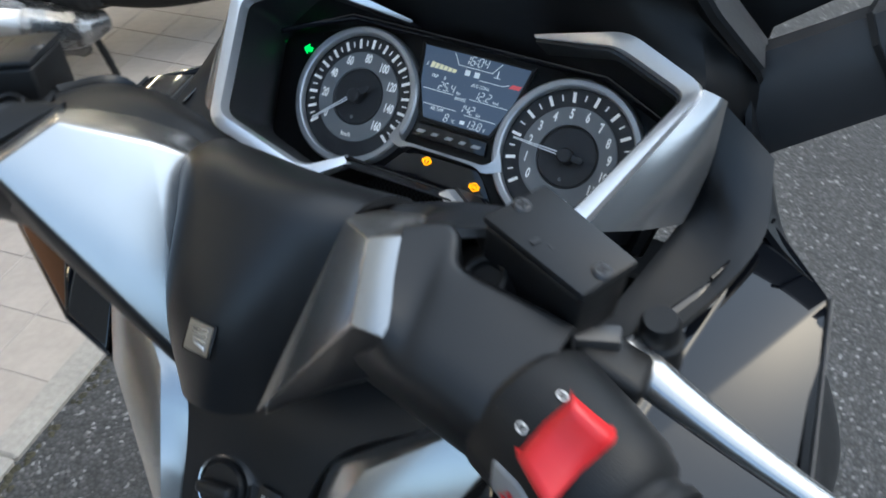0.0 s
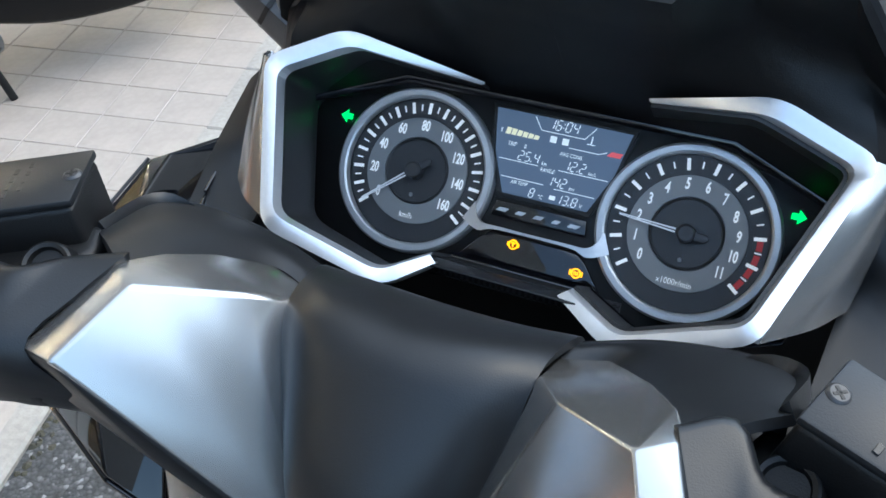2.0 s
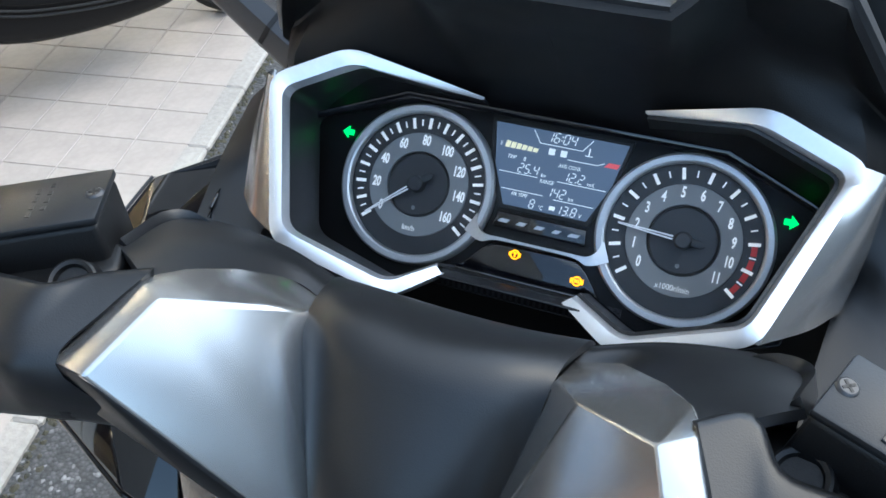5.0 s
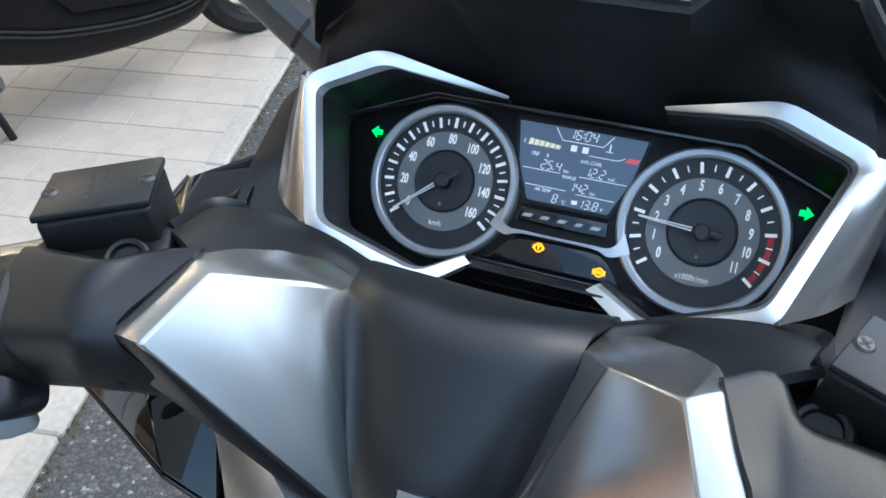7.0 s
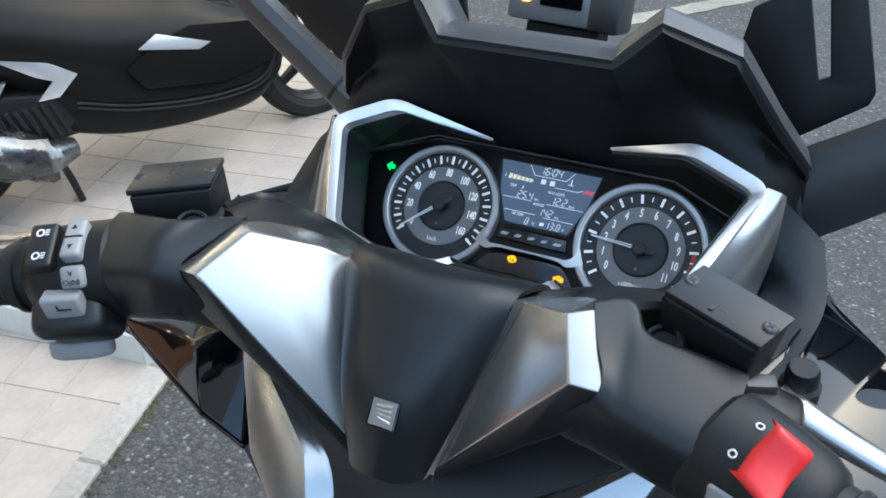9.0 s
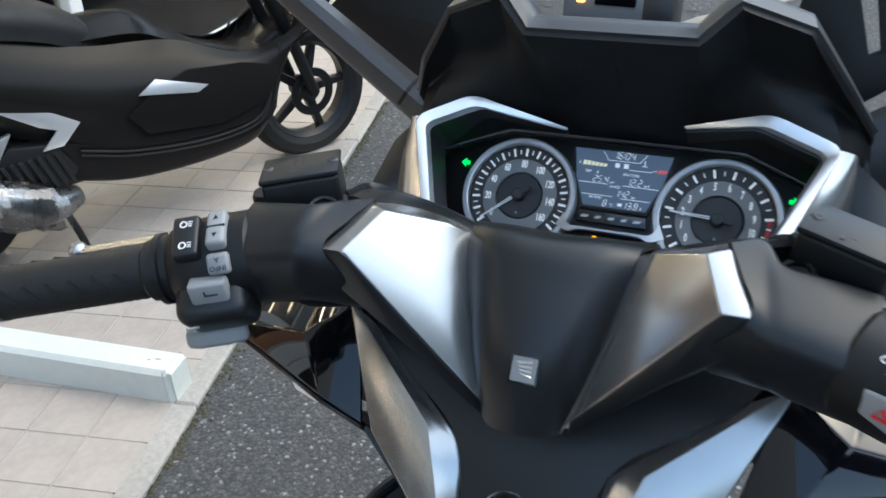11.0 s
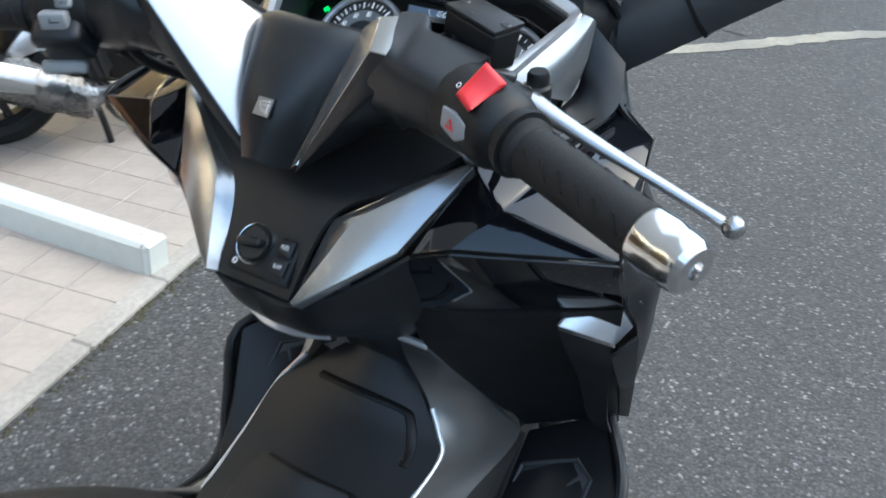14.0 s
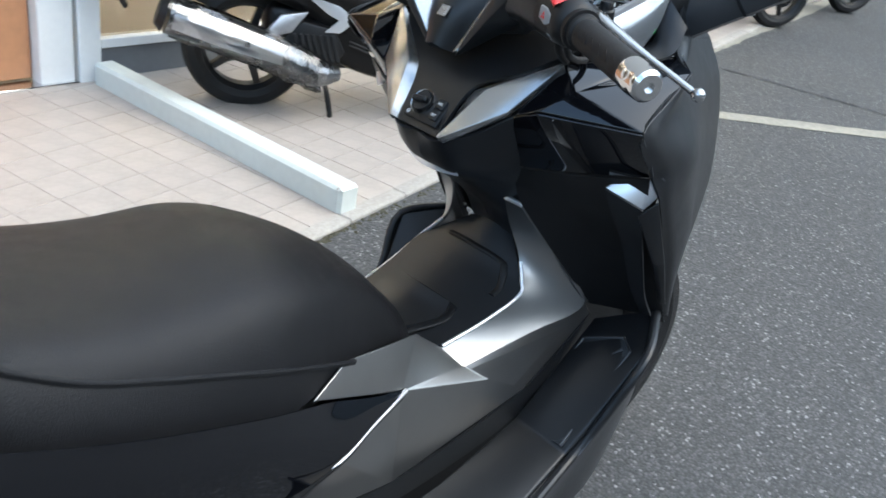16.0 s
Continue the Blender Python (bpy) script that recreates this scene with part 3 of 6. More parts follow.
for side, s in SIDES:
    part("visor", sheet([[mir(s, p) for p in r] for r in (VT, VM, VB, VC)], 5, 5, 0.004, flip=s < 0, straight_u=True), DEEP, scooter, "matt black visor behind the dials")
    lip = [[mir(s, p) for p in VT], [mir(s, (p[0] * 0.97, p[1] + 0.020, p[2] + 0.004)) for p in VT], [mir(s, (p[0] * 0.97, p[1] + 0.05, p[2] - 0.012)) for p in VT]]
    part("visor_lip", sheet(lip, 4, 4, 0.003, flip=s > 0, straight_u=True), SATIN, scooter, "grey upper lip of the visor")
    hole = ((0.120, 0.105, 0.990), (0.117, 0.12, 1.111), (0.123, 0.125, 1.150), (0.160, 0.13, 1.172), (0.163, 0.128, 1.158), (0.180, 0.118, 1.102), (0.188, 0.118, 1.106), (0.176, 0.128, 1.160), (0.176, 0.13, 1.176), (0.197, 0.13, 1.176), (0.2215, 0.115, 1.100), (0.219, 0.114, 1.090), (0.176, 0.115, 1.056), (0.168, 0.105, 1.000))
    if s < 0:
        hole = hole[:9] + ((0.260, 0.13, 1.176), (0.328, 0.12, 1.117), (0.290, 0.118, 1.085), (0.240, 0.115, 1.046), (0.176, 0.105, 1.000))
    part("windscreen_bracket", slab([mir(s, p) for p in hole], (0, 0.006, 0.0), 0.001), DEEP, scooter, "black slotted windscreen bracket")
    arm = []
    slim = 0.88 if s > 0 else 0.46
    for c, w, hgt in (((0.150, 0.050, 1.010), 0.022, 0.040), ((0.190, 0.056, 1.037), 0.022, 0.036), ((0.230, 0.062, 1.063), 0.021, 0.034), ((0.350, 0.080, 1.142), 0.018, 0.030), ((0.450, 0.095, 1.208), 0.015, 0.026)):
        arm.append([mir(s, (c[0] - 0.57 * b * hgt * slim, c[1] + a * w * (0.5 + 0.5 * slim), c[2] + 0.82 * b * hgt * slim)) for a, b in ((-1, -0.5), (-0.6, -1), (0.6, -1), (1, -0.5), (1, 0.5), (0.5, 1), (-0.5, 1), (-1, 0.5))])
    part("mirror_arm", rings(arm), SATIN, scooter, "matt dark grey mirror arm", sharp=40)
    part("arm_joint", rings([[tuple(Vector(p).lerp(sum((Vector(q) for q in l), Vector()) / 8, -0.03)) for p in l] for l in ([[mir(s, ((0.252 if s > 0 else 0.215) + d - 0.57 * b * 0.0345 * slim, (0.065 if s > 0 else 0.060) + a * 0.0215 * (0.5 + 0.5 * slim) + d * 0.15, (1.0775 if s > 0 else 1.0535) + d * 0.66 + 0.82 * b * 0.0345 * slim)) for a, b in ((-1, -0.5), (-0.6, -1), (0.6, -1), (1, -0.5), (1, 0.5), (0.5, 1), (-0.5, 1), (-1, 0.5))] for d in (0.0, 0.003)])]), DEEP, scooter)
    head = []
    for x, r in ((0.50, 0.4), (0.515, 0.9), (0.56, 1.0), (0.62, 0.95), (0.66, 0.75), (0.67, 0.3)):
        head.append([mir(s, (x - 0.03, 0.105 + 0.02 * r * math.cos(k * math.pi / 8), 1.255 + 0.055 * r * math.sin(k * math.pi / 8))) for k in range(16)])
    mh = part("mirror_head", rings(head), SATIN, scooter)
    part("mirror_glass", slab([mir(s, (0.555 + 0.06 * math.cos(k * math.pi / 8), 0.0835, 1.255 + 0.042 * math.sin(k * math.pi / 8))) for k in range(16)], (0, 0.002, 0), 0), material("mirror", (0.9, 0.9, 0.9), 0.01, metal=1.0, vary=0.0), mh)

# handlebar cover
# corners of the silver panels: outer top, outer low, inner top, inner low, crease top, crease foot, groove top, groove foot, and the crown's arc
PANEL = {1: ((0.1167, -0.2287, 1.1004), (0.1332, -0.2685, 1.0832), (0.1022, -0.2372, 1.0994), (0.1155, -0.2698, 1.0837), (0.0716, -0.2139, 1.0808), (0.0300, -0.2470, 0.9660), (0.0575, -0.1920, 1.0640), (0.0270, -0.2500, 0.9630),
             (0.0600, -0.1705, 1.0535), (0.0805, -0.1656, 1.0555), (0.0998, -0.1901, 1.0776), (0.1110, -0.2110, 1.0935)),
         -1: ((0.1135, -0.2195, 1.0905), (0.1300, -0.2636, 1.0771), (0.0972, -0.2313, 1.0925), (0.1097, -0.2681, 1.0808), (0.0655, -0.2042, 1.0747), (0.0279, -0.2474, 0.9651), (0.0535, -0.1880, 1.0600), (0.0245, -0.2500, 0.9620),
              (0.0565, -0.1720, 1.0510), (0.0770, -0.1675, 1.0560), (0.0950, -0.1830, 1.0700), (0.1060, -0.2010, 1.0820))}
C0 = [(0, -0.156, 1.044), (0, -0.199, 1.066), (0, -0.222, 1.050), (0, -0.252, 1.013), (0, -0.266, 0.966)]
part("handlebar_centre", sheet([[(-0.062, -0.146, 1.014), (-0.035, -0.148, 1.014), (0, -0.150, 1.014), (0.035, -0.151, 1.016), (0.065, -0.149, 1.018)],
                                [(-0.062, -0.1520, 1.0425), (-0.035, -0.1545, 1.0440), C0[0], (0.035, -0.1570, 1.0455), (0.065, -0.1560, 1.0480)],
                                [(-0.054, -0.187, 1.058), (-0.034, -0.195, 1.0655), C0[1], (0.034, -0.195, 1.0655), (0.0565, -0.1890, 1.0600)],
                                [(-0.0485, -0.207, 1.036), (-0.030, -0.2205, 1.046), C0[2], (0.029, -0.2205, 1.046), (0.0495, -0.2085, 1.0375)],
                                [(-0.0385, -0.229, 1.000), (-0.025, -0.247, 1.010), C0[3], (0.022, -0.247, 1.010), (0.0380, -0.2300, 1.0000)],
                                [(-0.0270, -0.246, 0.957), (-0.016, -0.260, 0.962), C0[4], (0.014, -0.260, 0.962), (0.0230, -0.247, 0.958)]], 5, 6, 0.004), BLACK, scooter, "matt black centre of the handlebar cover")
em = frame_of((0.0042, -0.2580, 1.0105), (0, -0.80, 0.60), (0, 0.6, 0.8))
badge = part("badge", rbox((0.0185, 0.0180, 0.002), em, 0.0006, 2), GLOSS, scooter, "small square dark badge with a plain chrome wing shape")
part("badge_field", rbox((0.0158, 0.0155, 0.0006), em @ Matrix.Translation((0, 0, 0.0010)), 0), BRONZE, badge)
for k in range(4):
    part("badge_feather", slab([em @ Vector((x, y, 0.0022)) for x, y in ((-0.0060 + 0.0008 * k, 0.0045 - 0.0022 * k), (0.0055, 0.0062 - 0.0032 * k), (0.0058, 0.0044 - 0.0032 * k), (-0.003 + 0.0008 * k, 0.0030 - 0.0022 * k))], em.to_3x3() @ Vector((0, 0, -0.001)), 0.0003, 1), CHROME, badge)
BAR_A, BAR_B = Vector((0.170, -0.245, 1.058)), Vector((0.385, -0.337, 1.031))
for side, s in SIDES:
    P = [mir(s, p) for p in PANEL[s]]
    part("handlebar_panel", facets(P, [(0, 1, 3, 2), (2, 3, 5, 4), (6, 4, 5, 7), (6, 4, 8), (4, 9, 8), (4, 2, 10, 9), (2, 11, 10), (2, 0, 11)], 0.005, 0.0038, 4), SILVER, scooter, "satin silver panel of the handlebar cover", sharp=45)
    # dark border under the silver panel
    low = [Vector(P[5]) + Vector((-s * 0.003, -0.003, -0.012)), Vector(P[3]).lerp(Vector(P[5]), 0.45) + Vector((s * 0.010, -0.001, -0.011)), Vector(P[1]) + Vector((s * 0.003, -0.001, -0.014))]
    part("handlebar_border", facets([P[1], P[3], P[5], *low, mir(s, (0.010, -0.222, 0.948)), mir(s, (0.10, -0.222, 1.010)), mir(s, (0.140, -0.230, 1.042))],
         [(0, 1, 4, 5), (1, 2, 3, 4), (3, 6, 7, 4), (4, 7, 8, 5)], 0.004, 0.0025, 2), BLACK, scooter)
    loops = []
    for x, sec in ((0.04, ((-0.184, 1.036), (-0.181, 1.044), (-0.174, 1.039), (-0.166, 1.024), (-0.195, 0.99), (-0.2, 1.0))),
                   (0.066, ((-0.192, 1.051), (-0.183, 1.056), (-0.174, 1.049), (-0.164, 1.029), (-0.2, 0.992), (-0.208, 1.01))),
                   (0.09, ((-0.206, 1.062), (-0.189, 1.067), (-0.175, 1.059), (-0.162, 1.034), (-0.205, 0.998), (-0.22, 1.02))),
                   (0.11, ((-0.22, 1.066), (-0.195, 1.0745), (-0.175, 1.067), (-0.163, 1.038), (-0.21, 1.003), (-0.228, 1.03))),
                   (0.122, ((-0.255, 1.073), (-0.214, 1.0845), (-0.185, 1.0795), (-0.168, 1.047), (-0.215, 1.007), (-0.25, 1.034))),
                   (0.127, ((-0.266, 1.074), (-0.216, 1.0855), (-0.187, 1.0795), (-0.17, 1.048), (-0.217, 1.009), (-0.264, 1.038))),
                   (0.13, ((-0.267, 1.074), (-0.23, 1.0915), (-0.208, 1.0865), (-0.206, 1.05), (-0.22, 1.01), (-0.266, 1.038))),
                   (0.139, ((-0.268, 1.074), (-0.241, 1.0905), (-0.226, 1.085), (-0.218, 1.05), (-0.224, 1.014), (-0.269, 1.038))),
                   (0.156, ((-0.269, 1.074), (-0.247, 1.0885), (-0.23, 1.083), (-0.221, 1.05), (-0.23, 1.019), (-0.272, 1.038))),
                   (0.172, ((-0.27, 1.074), (-0.251, 1.0865), (-0.233, 1.0795), (-0.224, 1.05), (-0.24, 1.024), (-0.273, 1.036))),
                   (0.187, ((-0.27, 1.074), (-0.256, 1.0843), (-0.237, 1.076), (-0.229, 1.052), (-0.246, 1.027), (-0.274, 1.036))),
                   (0.1875, ((-0.265, 1.066), (-0.254, 1.07), (-0.243, 1.065), (-0.24, 1.052), (-0.25, 1.042), (-0.264, 1.045)))):
        if x > 0.12:
            sec = [(-0.245 + 0.86 * (y + 0.245), 1.045 + 0.86 * (z - 1.045)) for y, z in sec]
        n6 = len(sec)
        loop = []
        for i in range(n6):
            p0, p1, p2, p3 = (np.array(sec[(i + d) % n6]) for d in (-1, 0, 1, 2))
            for k in range(6):
                t = k / 6
                loop.append(0.5 * (2 * p1 + (p2 - p0) * t + (2 * p0 - 5 * p1 + 4 * p2 - p3) * t * t + (3 * p1 - p0 - 3 * p2 + p3) * t ** 3))
        loops.append([mir(s, (x, float(q[0]), float(q[1]))) for q in loop])
    part("handlebar_arm", rings(loops), BLACK, scooter, "matt black arm of the handlebar cover", sharp=50)
    # shoulder of the cover behind the silver crown
    rim_row = [Vector(p) + Vector((0, 0.0005, -0.0022)) for p in (*PANEL[s][8:12], PANEL[s][0])]
    far_row = [Vector(p) for p in (((0.065, -0.155, 1.049), (0.095, -0.150, 1.057), (0.127, -0.154, 1.067), (0.1495, -0.167, 1.076), (0.1445, -0.2036, 1.097)) if s > 0 else ((0.062, -0.150, 1.043), (0.092, -0.145, 1.051), (0.124, -0.149, 1.061), (0.1465, -0.162, 1.068), (0.1440, -0.199, 1.080)))]
    low_row = [p + Vector((0.003, 0.006, -0.030)) for p in far_row]
    mid_row = [(p + q) / 2 + Vector((0, 0, 0.0025)) for p, q in zip(rim_row, far_row)]
    bend = [p.lerp(q, 0.10) + Vector((0.0006, 0.0012, 0)) for p, q in zip(far_row, low_row)]
    part("cover_shoulder", sheet([[mir(s, tuple(p)) for p in r] for r in (rim_row, mid_row, far_row, bend, low_row)], 5, 4, 0.004, flip=s < 0), BLACK, scooter, "matt black shoulder of the handlebar cover", sharp=50)
    # top of the arm, with the recess for the master cylinder behind it
    brim = [Vector(PANEL[s][0]) + Vector((-0.0030, 0.0010, -0.0012))] + [Vector(p) for p in (((0.1290, -0.2185, 1.0985), (0.1400, -0.2335, 1.0935), (0.158, -0.2345, 1.0905), (0.175, -0.2335, 1.0872), (0.1915, -0.2335, 1.0838)) if s > 0 else ((0.1310, -0.2310, 1.0905), (0.1415, -0.2440, 1.0930), (0.156, -0.2445, 1.0915), (0.172, -0.2440, 1.0895), (0.1880, -0.2430, 1.0870)))]
    crest = [Vector(PANEL[s][1]) + Vector((-0.0030, 0.0010, -0.0010))] + [Vector(p) for p in ((0.1385, -0.2690, 1.0790), (0.147, -0.2705, 1.0775), (0.160, -0.2720, 1.0750), (0.175, -0.2735, 1.0720), (0.1900, -0.2745, 1.0690))]
    mid = [p.lerp(q, 0.5) + Vector((0, 0, 0.0022)) for p, q in zip(brim, crest)]
    rows = [[p + Vector(d) for p in r] for r, d in ((brim, (0.0006, 0.0030, -0.028)), (brim, (0.0004, 0.0022, -0.0035)), (brim, (0, 0, 0)), (mid, (0, 0, 0)), (crest, (0, 0, 0)), (crest, (0.001, -0.001, -0.018)), (crest, (0.002, 0.010, -0.042)), (crest, (0.002, 0.045, -0.056)))]
    for k in (5, 6, 7):
        rows[k][0] += Vector((-0.020, 0.006, -0.006))
    part("arm_cover", sheet([[mir(s, tuple(p)) for p in r] for r in rows], 4, 4, 0.003, flip=s < 0), BLACK, scooter, "matt black top of the handlebar arm with a recess", sharp=60)
    cyl = part("master_cylinder", slab([mir(s, p) for p in ((0.133, -0.211, 1.082), (0.140, -0.196, 1.082), (0.150, -0.196, 1.082), (0.185, -0.222, 1.080), (0.180, -0.238, 1.080), (0.149, -0.236, 1.082), (0.138, -0.230, 1.082))], (0, 0, -0.030), 0.005, 4), DEEP, scooter, "black brake master cylinder below its reservoir")
    part("cylinder_boot", lathe([(0, 0.0010), (0.0072, 0.0010), (0.0080, 0.0034), (0.0096, 0.0040), (0.0106, 0.0030), (0.0112, -0.002), (0.0118, -0.004), (0.0118, -0.016)], frame_of(mir(s, (0.1490, -0.2220, 1.0840) if s > 0 else (0.1440, -0.2280, 1.0830)), (s * -0.22, -0.45, 0.87), (0, 1, 0)), 36), DEEP, cyl, "round black rubber boot")
    a, b = Vector(mir(s, BAR_A)), Vector(mir(s, BAR_B))
    ax = (b - a).normalized()
    m = frame_of(a, ax)

    def at(t, ang, r):
        """Pose on the switch housing: t along the bar, ang degrees from the top towards the rider."""
        back = Vector((0, -1, 0)) - Vector((0, -1, 0)).dot(ax) * ax
        back.normalize()
        up = ax.cross(back) * (1 if ax.cross(back).z > 0 else -1)
        n = up * math.cos(radians(ang)) + back * math.sin(radians(ang))
        q = Matrix((n.cross(ax) * -1, ax, n)).transposed().to_4x4()
        q.translation = a + ax * t + n * r
        return q

    housing = part("switch_housing", lathe([(0.0, 0.014), (0.029, 0.014), (0.031, 0.017), (0.0305, 0.045), (0.029, 0.062), (0.026, 0.070), (0.0225, 0.073), (0.0225, 0.078), (0.0245, 0.079), (0.0245, 0.083), (0.017, 0.084)], m, 40), DEEP, scooter, "matt black switch housing with buttons")
    grip = part("grip", lathe([(0.016, 0.083), (0.0210, 0.084), (0.0210, 0.090), (0.0180, 0.093)] + [(0.0182 + (0.0004 if k % 2 else 0), 0.095 + 0.003 * k) for k in range(33)] + [(0.0190, 0.196), (0.0150, 0.198)], m, 40), RUBBER, scooter, "ribbed black rubber grip")
    for k in range(6):
        for w in (-1, 1):
            q = at(0.105 + 0.016 * k, 20 + 55 * w, 0.0183)
            part("grip_rib", rbox((0.014, 0.0022, 0.0010), q @ Matrix.Rotation(radians(40 * w), 4, "Z"), 0), DEEP, grip)
    part("bar_end", lathe([(0.0, 0.197), (0.0190, 0.197), (0.0195, 0.199), (0.0195, 0.214), (0.0185, 0.2205), (0.0190, 0.2225), (0.0180, 0.2305), (0.0145, 0.2345), (0.0060, 0.2350), (0.0058, 0.230), (0, 0.230)], m, 40), CHROME, scooter, "polished chrome bar end weight")
    for hose, r in ((((0.185, -0.240, 1.040), (0.176, -0.222, 1.005), (0.160, -0.180, 0.980), (0.120, -0.140, 0.975)), 0.0055), (((0.200, -0.248, 1.036), (0.190, -0.215, 0.998), (0.176, -0.160, 0.984), (0.140, -0.120, 0.985)), 0.0045)):
        part("brake_hose", tube(curve([mir(s, p) for p in hose], 6), r, 12), RUBBER, scooter, "black rubber hose below the switch housing")
    # brake lever and its reservoir
    lever = curve([mir(s, p) for p in ((0.205, -0.205, 1.056), (0.233, -0.212, 1.049), (0.280, -0.218, 1.036), (0.335, -0.222, 1.021), (0.374, -0.226, 1.0105))], 5)
    rad = [0.0112 - 0.0058 * min(1, k / 13) for k in range(len(lever))]
    part("brake_lever", tube(lever, rad, 14, 0.75), SILVER, scooter, "polished aluminium brake lever")
    ball = bmesh.new()
    bmesh.ops.create_uvsphere(ball, u_segments=20, v_segments=12, radius=0.0082, matrix=Matrix.Translation(mir(s, (0.381, -0.2265, 1.0095))))
    part("lever_ball", ball, SILVER, scooter)
    part("lever_clamp", rbox((0.034, 0.026, 0.020), frame_of(mir(s, (0.203, -0.216, 1.056)), (s * 0.3, 0.1, 1), (0, 1, 0)), 0.006), DEEP, scooter)
    # plate in dark grey paint, so it mirrors little sky
    part("clamp_plate", slab([mir(s, p) for p in ((0.180, -0.233, 1.0775), (0.178, -0.224, 1.0785), (0.203, -0.205, 1.0715), (0.206, -0.214, 1.0705))], (0, 0, -0.006), 0.0015, 2), SATIN, scooter, "dark grey clamp plate of the brake lever")
    part("lever_pivot", lathe([(0, 0.016), (0.007, 0.016), (0.0085, 0.013), (0.0085, 0.006), (0.0105, 0.004), (0.0105, -0.012), (0, -0.012)], frame_of(mir(s, (0.215, -0.193, 1.056)), (0, -0.15, 1), (0, 1, 0)), 24), DEEP, scooter)
    top = [Vector(mir(s, p)) for p in (((0.1455, -0.2170, 1.1095), (0.1575, -0.1885, 1.1105), (0.2045, -0.2070, 1.1045), (0.1930, -0.2295, 1.1000)) if s > 0 else ((0.142, -0.2085, 1.1010), (0.1585, -0.1745, 1.0995), (0.2035, -0.2005, 1.0965), (0.187, -0.2345, 1.0980)))]
    nrm = (top[1] - top[0]).cross(top[3] - top[0]).normalized()
    nrm *= 1 if nrm.z > 0 else -1
    box = part("brake_reservoir", slab(top, -0.032 * nrm, 0.003, 3), DEEP, scooter, "black brake fluid reservoir box")
    c = sum(top, Vector()) / 4
    lid = part("reservoir_lid", slab([p + (p - c) * 0.03 + nrm * 0.004 for p in top], -0.004 * nrm, 0.0012, 2), BLACK, box, "dark grey reservoir lid with two screws")
    for p in (top[0] * 0.5 + top[1] * 0.5, top[2] * 0.5 + top[3] * 0.5):
        q = frame_of(p * 0.86 + c * 0.14 + nrm * 0.0042, nrm, (0, 1, 0))
        sc = part("screw", lathe([(0, 0.0009), (0.0030, 0.0009), (0.0038, 0.0004), (0.0042, -0.0004)], q, 20), SATIN, box)
        for ang in (35, 125):
            part("screw_slot", rbox((0.0048, 0.0011, 0.0004), q @ Matrix.Rotation(radians(ang), 4, "Z") @ Matrix.Translation((0, 0, 0.0009)), 0), DEEP, sc)
    q = frame_of(c + nrm * 0.0042, nrm, top[1] - top[0])
    for k in range(8):
        row, col = divmod(k, 4)
        part("raised_mark", rbox((0.0042 - 0.001 * row, 0.0022, 0.0004), q @ Matrix.Rotation(radians(90), 4, "Z") @ Matrix.Translation((-0.0095 + 0.0058 * col + 0.004 * row, 0.004 - 0.0055 * row, -0.0002)), 0.0002, 1), BLACK, box)
    if s > 0:
        tl, tr, bl, br = (Vector(p) for p in ((0.2110, -0.2725, 1.0970), (0.2264, -0.2700, 1.0850), (0.1988, -0.2890, 1.0768), (0.2143, -0.2980, 1.0708)))
        out = (tr - tl).cross(bl - tl).normalized()
        out *= 1 if out.z > 0 else -1
        rows = []
        for f, h in ((-0.01, -0.006), (0.0, -0.0012), (0.06, 0.0006), (0.25, -0.0004), (0.5, -0.0016), (0.75, -0.0004), (0.94, 0.0010), (1.0, -0.0010), (1.01, -0.006)):
            a0, b0 = tl.lerp(bl, f), tr.lerp(br, f)
            rows.append([tuple(a0.lerp(b0, g) + out * (h + d)) for g, d in ((-0.01, -0.005), (0.0, -0.0010), (0.08, 0.0), (0.5, 0.0004), (0.92, 0.0), (1.0, -0.0010), (1.01, -0.005))])
        red = part("stop_switch", sheet(rows, 2, 2, 0.002, flip=True, straight_u=True, straight_v=True), RED, housing, "red engine stop rocker switch", sharp=60)
        hz = at(0.044, 90, 0.027)
        haz = part("hazard_button", slab([hz @ Vector(p) for p in ((-0.009, -0.014, 0.004), (0.006, -0.013, 0.004), (0.010, 0.004, 0.004), (0.004, 0.014, 0.003), (-0.006, 0.012, 0.003), (-0.010, 0.0, 0.004))], hz.to_3x3() @ Vector((0, 0, -0.008)), 0.002, 3), GREY, housing, "grey hazard button with a red triangle")
        tri = ((0.0, -0.0045), (0.0045, 0.0035), (-0.0045, 0.0035))
        part("hazard_triangle", facets([hz @ Vector((y, x - 0.002, 0.0044)) for x, y in tri] + [hz @ Vector((y * 0.5, x * 0.5 - 0.0026, 0.0044)) for x, y in tri], [(0, 1, 4, 3), (1, 2, 5, 4), (2, 0, 3, 5)], 0.0004, 0), RED, haz)
        st = at(0.046, 140, 0.027)
        part("start_button", rbox((0.014, 0.020, 0.006), st, 0.002), GREY, housing)
        for t0, an in ((0.032, 42), (0.033, 8)):
            part("switch_mark", lathe([(0.0013, 0.0003), (0.0017, 0.0006), (0.0021, 0.0003)], at(t0, an, 0.031), 20), WHITEINK, housing)
    else:
        part("switch_foot", rbox((0.040, 0.050, 0.030), at(0.046, 138, 0.030), 0.010, 4), BLACK, housing, "matt black foot of the switch housing")
